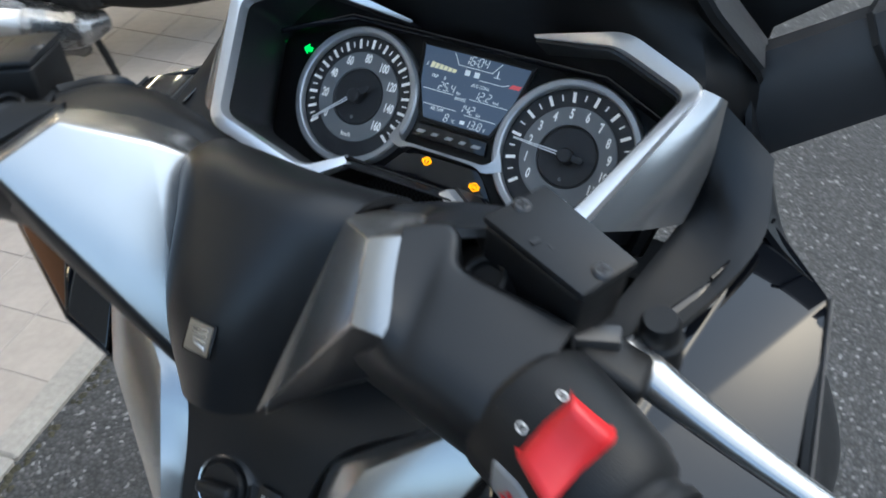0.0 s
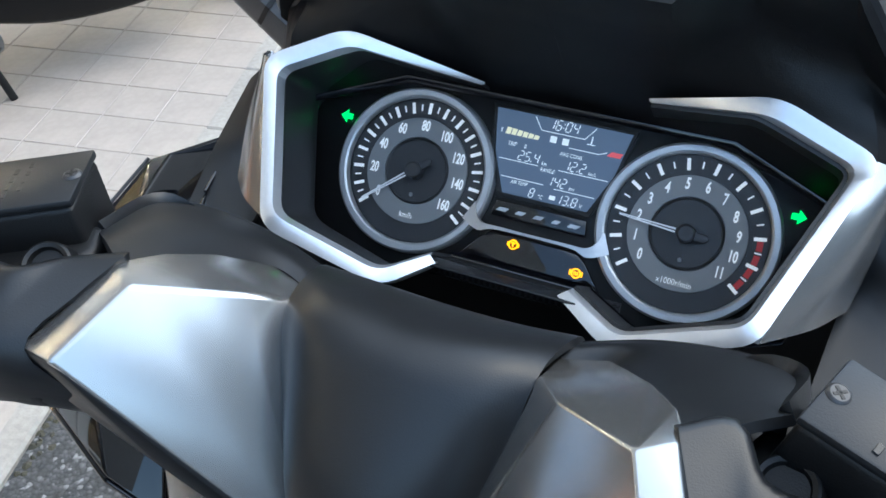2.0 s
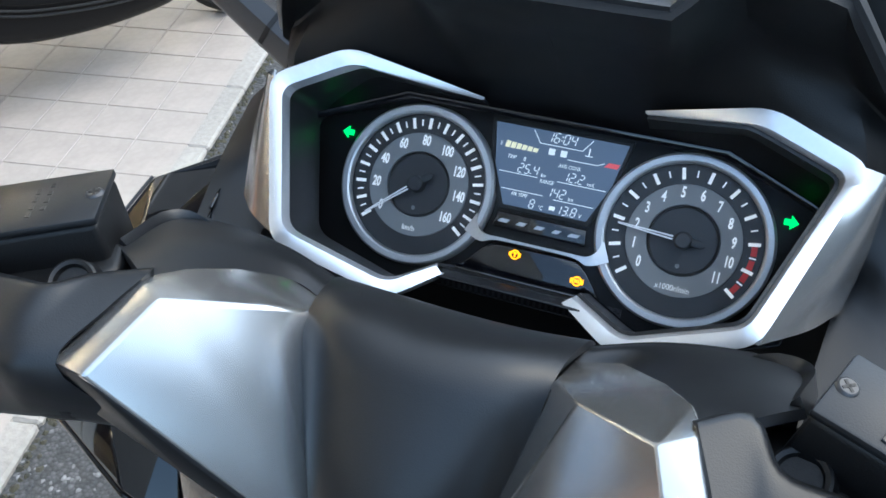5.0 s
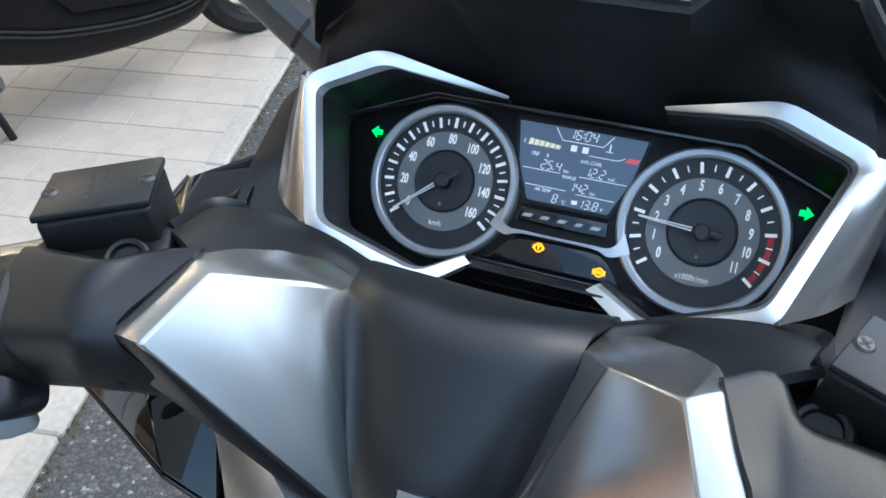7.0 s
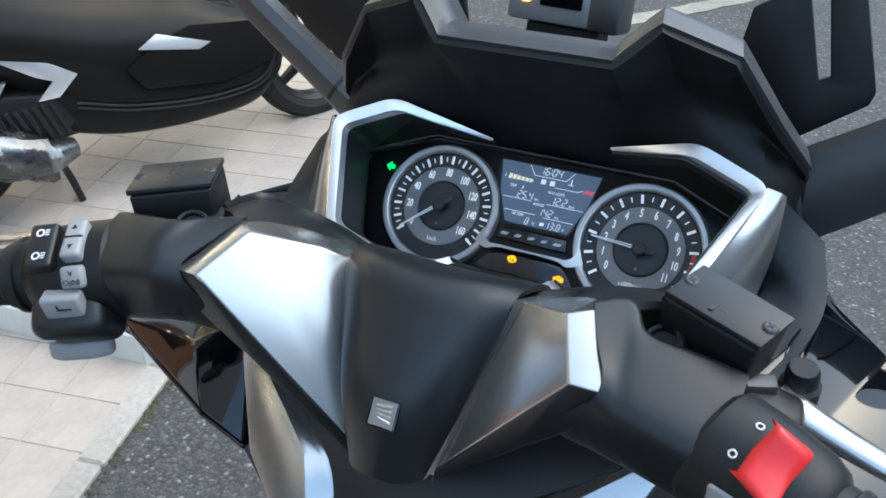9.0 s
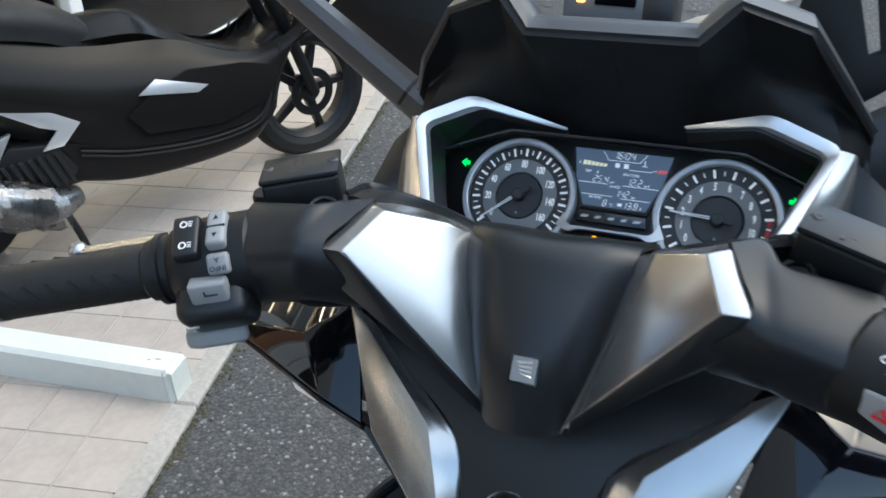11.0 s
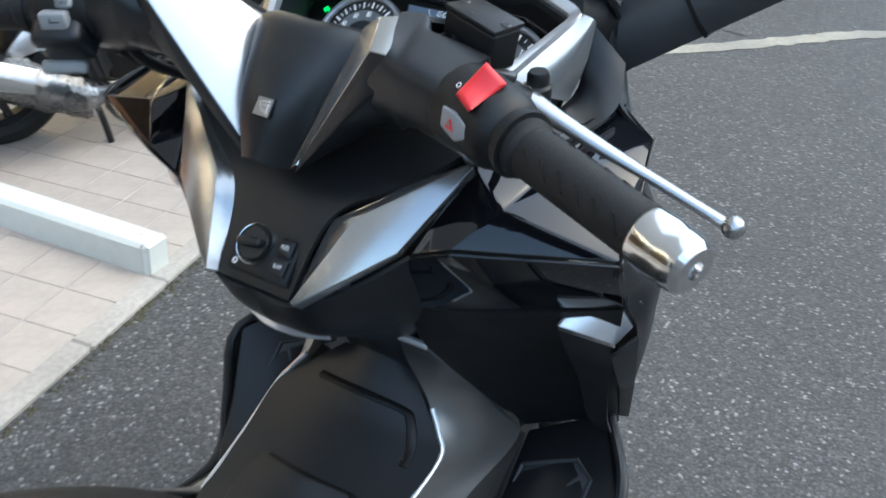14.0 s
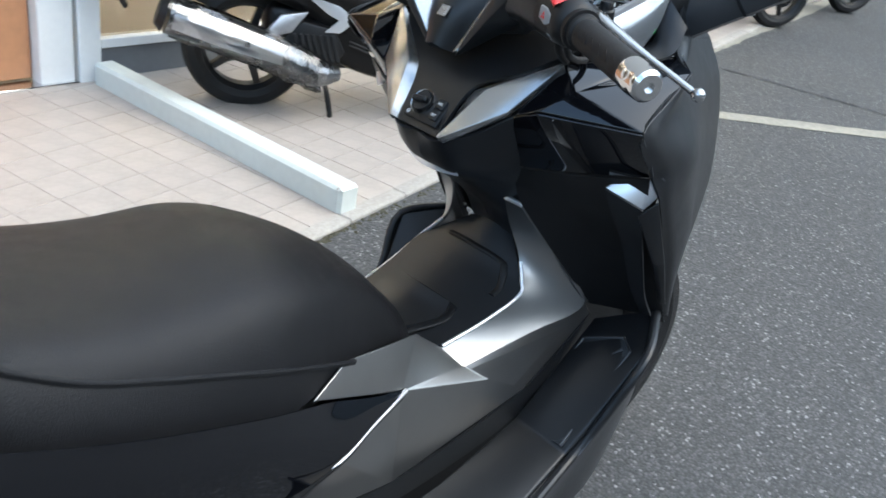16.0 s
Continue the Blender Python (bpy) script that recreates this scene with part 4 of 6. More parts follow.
        for t0, an, r, w, l, h, mat, nm, lab in ((0.054, 31, 0.0305, 0.031, 0.018, 0.010, BLACK, "dimmer_rocker", "black headlamp rocker"), (0.034, 25, 0.0305, 0.028, 0.013, 0.010, GREY, "select_rocker", "grey up and down rocker"), (0.034, 68, 0.0305, 0.014, 0.015, 0.009, GREY, "info_button", "grey information button"), (0.044, 98, 0.0320, 0.017, 0.026, 0.013, GREY, "turn_switch", "grey turn signal switch")):
            q = at(t0, an, r)
            bt = part(nm, rbox((w, l, h), q, 0.0028, 3), mat, housing, lab)
            up = h / 2 + 0.0002
            if nm == "dimmer_rocker":
                for d in (-0.008, 0.008):
                    part("lamp_mark", lathe([(0.0017, 0.0), (0.0019, 0.0003), (0.0025, 0.0003), (0.0027, 0.0)], q @ Matrix.Translation((d, 0.001, up)), 20), WHITEINK, bt)
                    for e in (-0.0016, 0.0, 0.0016):
                        part("lamp_ray", rbox((0.0006, 0.0026, 0.0004), q @ Matrix.Translation((d + e, -0.0035, up)), 0), WHITEINK, bt)
            elif nm == "select_rocker":
                part("rocker_split", rbox((0.0012, 0.0128, 0.0010), q @ Matrix.Translation((0, 0, up - 0.0004)), 0), DEEP, bt)
                for d, e in ((-0.007, -1), (0.007, 1)):
                    part("rocker_arrow", slab([q @ Vector((d + x * e, y, up)) for x, y in ((0.0022, 0.0), (-0.0012, 0.0018), (-0.0012, -0.0018))], q.to_3x3() @ Vector((0, 0, -0.0004)), 0), BLACK, bt)
            elif nm == "info_button":
                for txt, d in (("INFO", 0.0026), ("A", -0.0030)):
                    part("button_text", writing(txt, 0.0048, q @ Matrix.Translation((-d, 0, up)) @ Matrix.Rotation(radians(90), 4, "Z")), BLACK, bt)
            else:
                part("turn_mark", rbox((0.0012, 0.009, 0.0004), q @ Matrix.Translation((0, -0.002, up)), 0), BLACK, bt)
                part("turn_mark", rbox((0.0040, 0.0012, 0.0004), q @ Matrix.Translation((0.0015, 0.002, up)), 0), BLACK, bt)
        part("switch_mark", rbox((0.0026, 0.009, 0.0004), at(0.062, 128, 0.0462), 0), WHITEINK, housing)
        q = at(0.058, 164, 0.058)
        horn = part("horn_button", slab([q @ Vector(p) for p in ((-0.007, -0.022, 0.0), (0.003, -0.024, 0.0), (0.009, -0.012, 0.0), (0.009, 0.010, 0.0), (0.004, 0.020, 0.0), (-0.006, 0.022, 0.0))], q.to_3x3() @ Vector((0, 0, -0.013)), 0.004, 4), GREY, housing, "wide grey horn button")
        part("horn_mark", rbox((0.0022, 0.008, 0.0004), q @ Matrix.Translation((0.001, 0.002, 0.0002)), 0), BLACK, horn)

# inner shield: key panel, silver wings, column
part("key_console", sheet([[(-x, y, z), (-0.5 * x, y2, z2), (0, y2, z2), (0.5 * x, y2, z2), (x, y, z)] for x, y, z, y2, z2 in ((0.165, -0.150, 0.990, -0.140, 0.998), (0.1320, -0.1895, 0.9615, -0.172, 0.968), (0.0985, -0.2072, 0.9401, -0.203, 0.942), (0.0535, -0.2325, 0.9108, -0.2335, 0.911), (0.0405, -0.2735, 0.8435, -0.2720, 0.8430))], 5, 6, 0.006), BLACK, scooter, "matt black key console")
km = frame_of((0.0025, -0.2605, 0.8755), (0, -0.765, 0.644), (0, 0.644, 0.765))
plate = part("key_plate", rbox((0.068, 0.050, 0.006), km, 0.003, 2), DEEP, scooter, "key plate with a rotary knob and two buttons")
part("ignition_ring", lathe([(0.0172, 0.002), (0.0182, 0.006), (0.0190, 0.0063), (0.0200, 0.002)], km @ Matrix.Translation((-0.0115, 0.002, 0)), 48), CHROME, plate)
knob = part("ignition_knob", lathe([(0, 0.009), (0.0145, 0.009), (0.0156, 0.007), (0.0156, 0.001)], km @ Matrix.Translation((-0.0115, 0.002, 0)), 40), BLACK, plate, "black rotary ignition knob")
part("knob_bar", rbox((0.026, 0.008, 0.009), km @ Matrix.Translation((-0.0115, 0.002, 0.013)) @ Matrix.Rotation(radians(10), 4, "Z"), 0.003), BLACK, knob)
for y, txt in ((0.008, "FUEL"), (-0.010, "SEAT")):
    kb = part("key_button", rbox((0.017, 0.015, 0.008), km @ Matrix.Translation((0.0215, y, 0.003)), 0.002, 2), BLACK, plate)
    part("button_text", writing(txt, 0.0052, km @ Matrix.Translation((0.0215, y, 0.0072)), narrow=0.8), WHITEINK, kb)
for x, y in ((0.010, 0.020), (-0.026, -0.018)):
    part("plate_mark", lathe([(0.0014, 0.0032), (0.0022, 0.0036), (0.0030, 0.0032)], km @ Matrix.Translation((x, y, 0)), 16), WHITEINK, plate)
for side, s in SIDES:
    wing = [[(0.1595, -0.1816, 0.9768), (0.0780, -0.2336, 0.9212), (0.0484, -0.2859, 0.8517)], [(0.1612, -0.1828, 0.9738), (0.1243, -0.2369, 0.9047), (0.0520, -0.2857, 0.8492)], [(0.1600, -0.1760, 0.9680), (0.1252, -0.2310, 0.8985), (0.0530, -0.2760, 0.8410)]]
    ridge = (0.1012, -0.23535, 0.9130)
    wv = [mir(s, p) for p in (*wing[0], *wing[1], *wing[2], ridge)]
    part("shield_wing", facets(wv, [(0, 1, 9), (1, 2, 9), (2, 5, 4, 9), (0, 9, 4, 3), (3, 4, 7, 6), (4, 5, 8, 7)], 0.004, 0.0022, 3), SILVER, scooter, "satin silver wing beside the key console", sharp=40)
    # thin paler tube stands in for the highlight on the console's crease
    part("console_highlight", tube([mir(s, (0.0985, -0.2085, 0.9412)), mir(s, (0.1300, -0.1925, 0.9610))], 0.0008, 8), SATIN, scooter)
    back_row = ((0.1330, -0.1880, 0.9620), (0.0535, -0.2325, 0.9110), (0.0410, -0.2735, 0.8440))
    part("wing_return", sheet([[mir(s, p) for p in r] for r in (wing[0], back_row)], 4, 3, 0.003, flip=s > 0, straight_u=True), SILVER, scooter, "inner silver return of the wing")
    col = [[mir(s, p) for p in ((0, -0.272, 0.842), (0.042, -0.274, 0.842), (0.090, -0.250, 0.868), (0.1315, -0.2300, 0.9020))],
           [mir(s, p) for p in ((0, -0.262, 0.812), (0.052, -0.252, 0.812), (0.090, -0.205, 0.815), (0.120, -0.172, 0.826))],
           [mir(s, p) for p in ((0, -0.243, 0.790), (0.045, -0.234, 0.789), (0.075, -0.190, 0.785), (0.098, -0.150, 0.782))],
           [mir(s, p) for p in ((0, -0.205, 0.768), (0.042, -0.196, 0.766), (0.066, -0.160, 0.758), (0.084, -0.125, 0.748))],
           [mir(s, p) for p in ((0, -0.110, 0.700), (0.040, -0.105, 0.700), (0.060, -0.098, 0.705), (0.075, -0.085, 0.705))],
           [mir(s, p) for p in ((0, -0.075, 0.650), (0.042, -0.070, 0.648), (0.055, -0.055, 0.650), (0.080, -0.040, 0.652))]]
    part("column_cover", sheet(col, 5, 5, 0.004, flip=s < 0), BLACK, scooter, "matt black cover of the steering column")
    part("column_lip", sheet([[mir(s, p) for p in ((0, -0.247, 0.794), (0.022, -0.244, 0.794), (0.050, -0.236, 0.794))], [mir(s, p) for p in ((0, -0.247, 0.782), (0.022, -0.244, 0.782), (0.052, -0.233, 0.784))]], 4, 2, 0.002, flip=s < 0), TRIM, scooter)
    part("lip_line", tube([mir(s, p) for p in ((0, -0.2475, 0.793), (0.022, -0.2445, 0.793), (0.045, -0.2375, 0.793))], 0.0009, 8), RED, scooter)
    # gloss panel: wing tip, foot of the wing, nose of the crease, peak, outer end of the crease, outer corner, inner corner
    gv = [mir(s, p) for p in ((0.1560, -0.1765, 0.9735), (0.1345, -0.2325, 0.9045), (0.1700, -0.2305, 0.9205), (0.1988, -0.1964, 0.9520), (0.2957, -0.1754, 0.9266), (0.2665, -0.0415, 0.9815), (0.2050, -0.0640, 0.9850), (0.2214, 0.0040, 0.9880))]
    part("gloss_panel", facets(gv, [(0, 1, 2, 3), (3, 2, 4), (3, 4, 5), (3, 5, 7), (3, 7, 6), (0, 3, 6)], 0.004, 0.0025, 3), GLOSS, scooter, "gloss black upper shield panel", sharp=25)
    part("gloss_apron", facets([mir(s, p) for p in ((0.1330, -0.2315, 0.9030), (0.1702, -0.2295, 0.9188), (0.2950, -0.1745, 0.9252), (0.290, -0.120, 0.856), (0.190, -0.150, 0.830), (0.092, -0.176, 0.809))], [(0, 1, 4, 5), (1, 2, 3, 4)], 0.004, 0.003, 3), GLOSS, scooter, "gloss black apron below the crease")
    # paler tube drawn in place of the thin highlight on the fairing's edge
    part("fairing_highlight", tube(curve([mir(s, p) for p in ((0.2672, -0.0420, 0.9815), (0.2825, -0.110, 0.9540), (0.2967, -0.1754, 0.9268), (0.2945, -0.140, 0.885), (0.2925, -0.120, 0.857))], 5), 0.0013, 8), SATIN, scooter)
    pk = [[mir(s, p) for p in ((0.091, -0.172, 0.806), (0.190, -0.148, 0.826), (0.289, -0.118, 0.852))],
          [mir(s, p) for p in ((0.093, -0.150, 0.775), (0.190, -0.118, 0.785), (0.282, -0.090, 0.795))],
          [mir(s, p) for p in ((0.099, -0.130, 0.736), (0.190, -0.075, 0.735), (0.272, -0.045, 0.735))],
          [mir(s, p) for p in ((0.130, -0.045, 0.630), (0.200, 0.020, 0.620), (0.250, 0.070, 0.610))],
          [mir(s, p) for p in ((0.150, 0.035, 0.540), (0.200, 0.095, 0.530), (0.240, 0.140, 0.515))]]
    part("shield_panel", sheet(pk, 5, 6, 0.004, flip=s < 0), DEEP, scooter, "black inner leg shield panel")
    part("glovebox_seam", facets([mir(s, p) for p in ((0.027, -0.092, 0.745), (0.030, -0.096, 0.738), (0.062, -0.137, 0.739), (0.066, -0.137, 0.732), (0.099, -0.134, 0.736), (0.099, -0.134, 0.731))], [(0, 2, 3, 1), (2, 4, 5, 3)], 0.002, 0.0006), TRIM, scooter)
    vent = [mir(s, p) for p in ((0.2375, -0.1410, 0.8220), (0.2430, -0.1165, 0.8340), (0.2862, -0.1143, 0.8500), (0.2975, -0.1000, 0.8225), (0.2852, -0.1070, 0.7995))]
    part("vent_handle", facets(vent, [(0, 1, 2, 4), (2, 3, 4)], 0.006, 0.003, 4), TRIM, scooter, "bright silver vent trim", sharp=50)
    if s > 0:
        part("vent_side", facets([vent[2], vent[3], mir(s, (0.3060, -0.0900, 0.8400)), mir(s, (0.3000, -0.1050, 0.8540))], [(0, 1, 2, 3)], 0.004, 0.0015, 2), SATIN, scooter)
        part("vent_column", sheet([[mir(s, p) for p in ((0.2400, -0.1420, 0.8200), (0.2420, -0.1120, 0.7750), (0.2430, -0.0650, 0.7150), (0.2400, -0.0100, 0.6300), (0.2400, 0.0450, 0.5650))], [mir(s, p) for p in ((0.2860, -0.1100, 0.8000), (0.2810, -0.0900, 0.7620), (0.2700, -0.0450, 0.6980), (0.2610, 0.0080, 0.6150), (0.2560, 0.0550, 0.5600))]], 5, 4, 0.004, flip=s < 0), BLACK, scooter, "matt black column below the vent trim")
        part("vent_edge", facets([mir(s, p) for p in ((0.3040, -0.1080, 0.8220), (0.2840, -0.1180, 0.7960), (0.2720, -0.02, 0.690), (0.258, 0.060, 0.590), (0.285, -0.005, 0.690), (0.270, 0.065, 0.590))], [(0, 1, 2, 4), (4, 2, 3, 5)], 0.004, 0.002, 2), BLACK, scooter)
    outer = [[mir(s, p) for p in ((0.2655, -0.0410, 0.9800), (0.2950, -0.1750, 0.9255), (0.292, -0.120, 0.856), (0.300, -0.095, 0.815), (0.272, 0.010, 0.690), (0.240, 0.120, 0.535))],
             [mir(s, p) for p in ((0.2610, -0.0330, 0.9680), (0.2960, -0.130, 0.918), (0.303, -0.085, 0.868), (0.303, -0.065, 0.815), (0.278, 0.040, 0.690), (0.242, 0.145, 0.525))],
             [mir(s, p) for p in ((0.2200, 0.0250, 0.9680), (0.262, -0.020, 0.925), (0.284, 0.000, 0.870), (0.280, 0.020, 0.810), (0.255, 0.110, 0.690), (0.205, 0.190, 0.500))],
             [mir(s, p) for p in ((0.105, 0.240, 0.960), (0.145, 0.230, 0.900), (0.165, 0.230, 0.840), (0.175, 0.240, 0.780), (0.165, 0.280, 0.660), (0.140, 0.320, 0.460))],
             [mir(s, p) for p in ((0.030, 0.430, 0.930), (0.050, 0.460, 0.870), (0.050, 0.500, 0.800), (0.050, 0.520, 0.750), (0.060, 0.530, 0.640), (0.06, 0.520, 0.520))]]
    part("front_fairing", sheet(outer, 5, 5, 0.004, flip=s < 0), BLACK, scooter, "matt dark grey front fairing")
    part("fairing_top", sheet([[mir(s, p) for p in ((0.188, 0.030, 1.050), (0.214, -0.004, 0.996), (0.2655, -0.0415, 0.980))], [mir(s, p) for p in ((0.185, 0.080, 1.015), (0.205, 0.050, 0.990), (0.2200, 0.0250, 0.969))], [mir(s, p) for p in ((0.075, 0.180, 1.030), (0.090, 0.220, 1.000), (0.105, 0.240, 0.961))], [mir(s, p) for p in ((0.010, 0.240, 1.030), (0.020, 0.350, 0.990), (0.030, 0.430, 0.931))]], 5, 5, 0.004, flip=s < 0), BLACK, scooter, "matt dark grey fairing shoulder")
    part("hood_cheek", sheet([[mir(s, p) for p in ((0.1790, 0.006, 1.0560), (0.1785, -0.007, 1.0200), (0.1725, -0.026, 0.9870), (0.155, -0.165, 0.968))], [mir(s, p) for p in ((0.212, 0.012, 1.025), (0.222, -0.020, 0.996), (0.215, -0.060, 0.985), (0.200, -0.110, 0.980))]], 5, 4, 0.004, flip=s < 0), BLACK, scooter)
    part("fairing_strip", tube([mir(s, (0.2055, -0.0630, 0.9858)), mir(s, (0.2216, 0.0035, 0.9888))], 0.0012, 8), GLOSS, scooter)

    # tunnel flank and foot board
    fa = ((0.066, -0.138, 0.740), (0.063, -0.114, 0.692), (0.086, -0.098, 0.630), (0.1185, -0.124, 0.583), (0.111, -0.190, 0.5555), (0.097, -0.268, 0.528))
    fb = ((0.098, -0.130, 0.733), (0.112, -0.095, 0.690), (0.124, -0.060, 0.645), (0.156, 0.012, 0.548), (0.147, -0.110, 0.526), (0.132, -0.245, 0.502))
    part("tunnel_flank", sheet([[mir(s, p) for p in r] for r in (fa, fb)], 5, 8, 0.004, flip=s < 0), BRONZE, scooter, "dark metallic flank of the centre tunnel", sharp=60)
    fl = [[mir(s, p) for p in ((0.098, -0.130, 0.733), (0.124, -0.060, 0.645), (0.1560, 0.012, 0.548))], [mir(s, p) for p in ((0.094, -0.105, 0.725), (0.118, -0.040, 0.640), (0.150, 0.040, 0.540))]]
    part("flank_lip", sheet(fl, 6, 3, 0.004, flip=s < 0), BRONZE, scooter)
    part("side_nose", facets([mir(s, p) for p in ((0.156, 0.012, 0.548), (0.132, -0.245, 0.502), (0.154, -0.206, 0.477), (0.147, -0.385, 0.523), (0.1640, -0.5540, 0.5880), (0.101, -0.268, 0.529), (0.1120, -0.3350, 0.5820), (0.1440, -0.4900, 0.6120),
                                                 (0.189, -0.526, 0.496), (0.196, -0.650, 0.504), (0.150, 0.046, 0.512), (0.148, -0.100, 0.409), (0.156, -0.390, 0.366), (0.168, -0.650, 0.405))],
         [(0, 1, 2, 11, 10), (1, 5, 6, 3), (1, 3, 2), (6, 7, 4, 3), (2, 3, 12, 11), (3, 8, 12), (8, 13, 12)], 0.004, 0.006, 4), BRONZE, scooter, "dark metallic nose of the side cover", sharp=60)
    part("nose_skirt", sheet([[mir(s, p) for p in ((0.150, 0.046, 0.512), (0.148, -0.100, 0.409), (0.156, -0.390, 0.366), (0.168, -0.650, 0.405))], [mir(s, p) for p in ((0.148, 0.020, 0.470), (0.144, -0.100, 0.350), (0.148, -0.385, 0.310), (0.158, -0.640, 0.340))]], 5, 3, 0.004, flip=s < 0), BLACK, scooter)
    part("tunnel_edge", tube(curve([mir(s, p) for p in ((0.0900, -0.0975, 0.624), (0.106, -0.107, 0.602), (0.1175, -0.122, 0.582), (0.112, -0.190, 0.554), (0.104, -0.268, 0.532))], 6), 0.0032, 10, 1.0, (0, -1, 0.3)), TRIM, scooter)
    fb = [mir(s, p) for p in ((0.137, 0.085, 0.485), (0.235, 0.110, 0.545), (0.290, 0.000, 0.525), (0.272, -0.050, 0.430), (0.258, -0.105, 0.350), (0.152, -0.112, 0.358), (0.300, -0.30, 0.340), (0.190, -0.32, 0.355), (0.300, -0.48, 0.350), (0.215, -0.50, 0.365))]
    board = part("footboard", facets(fb, [(0, 1, 2, 3, 4, 5), (5, 4, 6, 7), (7, 6, 8, 9)], 0.012, 0.005, 3), BLACK, scooter, "matt black foot board")
    a, b, c, d = (Vector(fb[i]) for i in (0, 1, 4, 5))
    nb = (b - a).cross(d - a).normalized()
    nb *= 1 if nb.z > 0 else -1
    mat_loop = [Vector(mir(s, p)) for p in ((0.1521, 0.0423, 0.4645), (0.2212, 0.0527, 0.4999), (0.2468, 0.0359, 0.4934), (0.2459, -0.1038, 0.3609), (0.1471, -0.0901, 0.3372))]
    part("foot_mat", slab(mat_loop, -0.012 * nb, 0.003, 3), FOOTRUBBER, board, "ribbed rubber foot mat")
    part("mat_rim", tube([tuple(p - nb * 0.0010) for p in mat_loop + mat_loop[:1]], 0.0032, 10), FOOTRUBBER, board)
    for p, q in ((mat_loop[0].lerp(mat_loop[4], 0.62), mat_loop[2].lerp(mat_loop[1], 0.35)), (mat_loop[4].lerp(mat_loop[3], 0.45), mat_loop[3].lerp(mat_loop[2], 0.22))):
        part("mat_rib", tube([p.lerp(q, 0.06) - nb * 0.001, p.lerp(q, 0.5), p.lerp(q, 0.94) - nb * 0.001], 0.0034, 8), FOOTRUBBER, board)
    part("board_edge", tube(curve([mir(s, p) for p in ((0.232, 0.118, 0.540), (0.296, 0.002, 0.522), (0.282, -0.048, 0.425), (0.268, -0.105, 0.345), (0.306, -0.300, 0.335), (0.304, -0.480, 0.345))], 5), 0.008, 10), BLACK, scooter)
    part("board_skirt", sheet([[mir(s, p) for p in ((0.240, 0.125, 0.535), (0.298, 0.000, 0.515), (0.275, -0.105, 0.340), (0.306, -0.300, 0.330), (0.304, -0.480, 0.340))], [mir(s, p) for p in ((0.200, 0.180, 0.300), (0.250, 0.000, 0.220), (0.230, -0.105, 0.180), (0.250, -0.300, 0.180), (0.250, -0.480, 0.200))]], 5, 4, 0.004, flip=s < 0), SATIN, scooter)
    # tail side under the saddle
    body = [[mir(s, p) for p in ((0.143, -0.372, 0.519), (0.154, -0.450, 0.544), (0.162, -0.530, 0.575), (0.188, -0.650, 0.620), (0.205, -0.85, 0.690), (0.186, -1.10, 0.780), (0.120, -1.32, 0.840))],
            [mir(s, p) for p in ((0.1445, -0.374, 0.520), (0.162, -0.450, 0.530), (0.181, -0.530, 0.538), (0.201, -0.650, 0.572), (0.214, -0.85, 0.640), (0.196, -1.10, 0.745), (0.130, -1.34, 0.830))],
            [mir(s, p) for p in ((0.1455, -0.376, 0.5215), (0.166, -0.452, 0.509), (0.1875, -0.528, 0.4955), (0.196, -0.650, 0.500), (0.210, -0.85, 0.565), (0.190, -1.10, 0.690), (0.128, -1.34, 0.790))],
            [mir(s, p) for p in ((0.140, -0.378, 0.500), (0.156, -0.452, 0.482), (0.172, -0.528, 0.466), (0.180, -0.650, 0.440), (0.198, -0.85, 0.490), (0.180, -1.10, 0.620), (0.115, -1.32, 0.740))]]
    part("side_cover", sheet(body, 5, 6, 0.004, flip=s > 0), GLOSS, scooter, "gloss black side cover under the saddle")
    part("side_trim", tube(curve([mir(s, p) for p in ((0.150, -0.380, 0.5245), (0.170, -0.455, 0.5105), (0.191, -0.525, 0.4980), (0.184, -0.560, 0.4920), (0.176, -0.595, 0.4840), (0.167, -0.630, 0.4760))], 6), [0.0036 - 0.00008 * k for k in range(31)], 10, 0.8), TRIM, scooter, "bright silver side trim")

# tunnel top with two raised pads
part("tunnel_top", sheet([[(-0.046, -0.072, 0.640), (0, -0.078, 0.655), (0.046, -0.072, 0.640)], [(-0.096, -0.100, 0.599), (0, -0.112, 0.615), (0.096, -0.100, 0.599)], [(-0.116, -0.125, 0.579), (0, -0.140, 0.590), (0.116, -0.125, 0.579)], [(-0.110, -0.190, 0.551), (0, -0.200, 0.558), (0.110, -0.190, 0.551)], [(-0.102, -0.270, 0.529), (0, -0.280, 0.535), (0.102, -0.270, 0.529)], [(-0.090, -0.320, 0.533), (0, -0.330, 0.538), (0.090, -0.320, 0.533)]], 8, 5, 0.006), BLACK, scooter, "matt black top of the centre tunnel")
part("fuel_lid", sheet([[(-0.056, -0.209, 0.5550), (0, -0.217, 0.5615), (0.056, -0.209, 0.5550)], [(-0.066, -0.240, 0.5420), (0, -0.250, 0.5470), (0.066, -0.240, 0.5420)], [(-0.050, -0.300, 0.534), (0, -0.310, 0.536), (0.050, -0.300, 0.534)]], 8, 6, 0.016), BLACK, scooter, "raised black fuel lid")

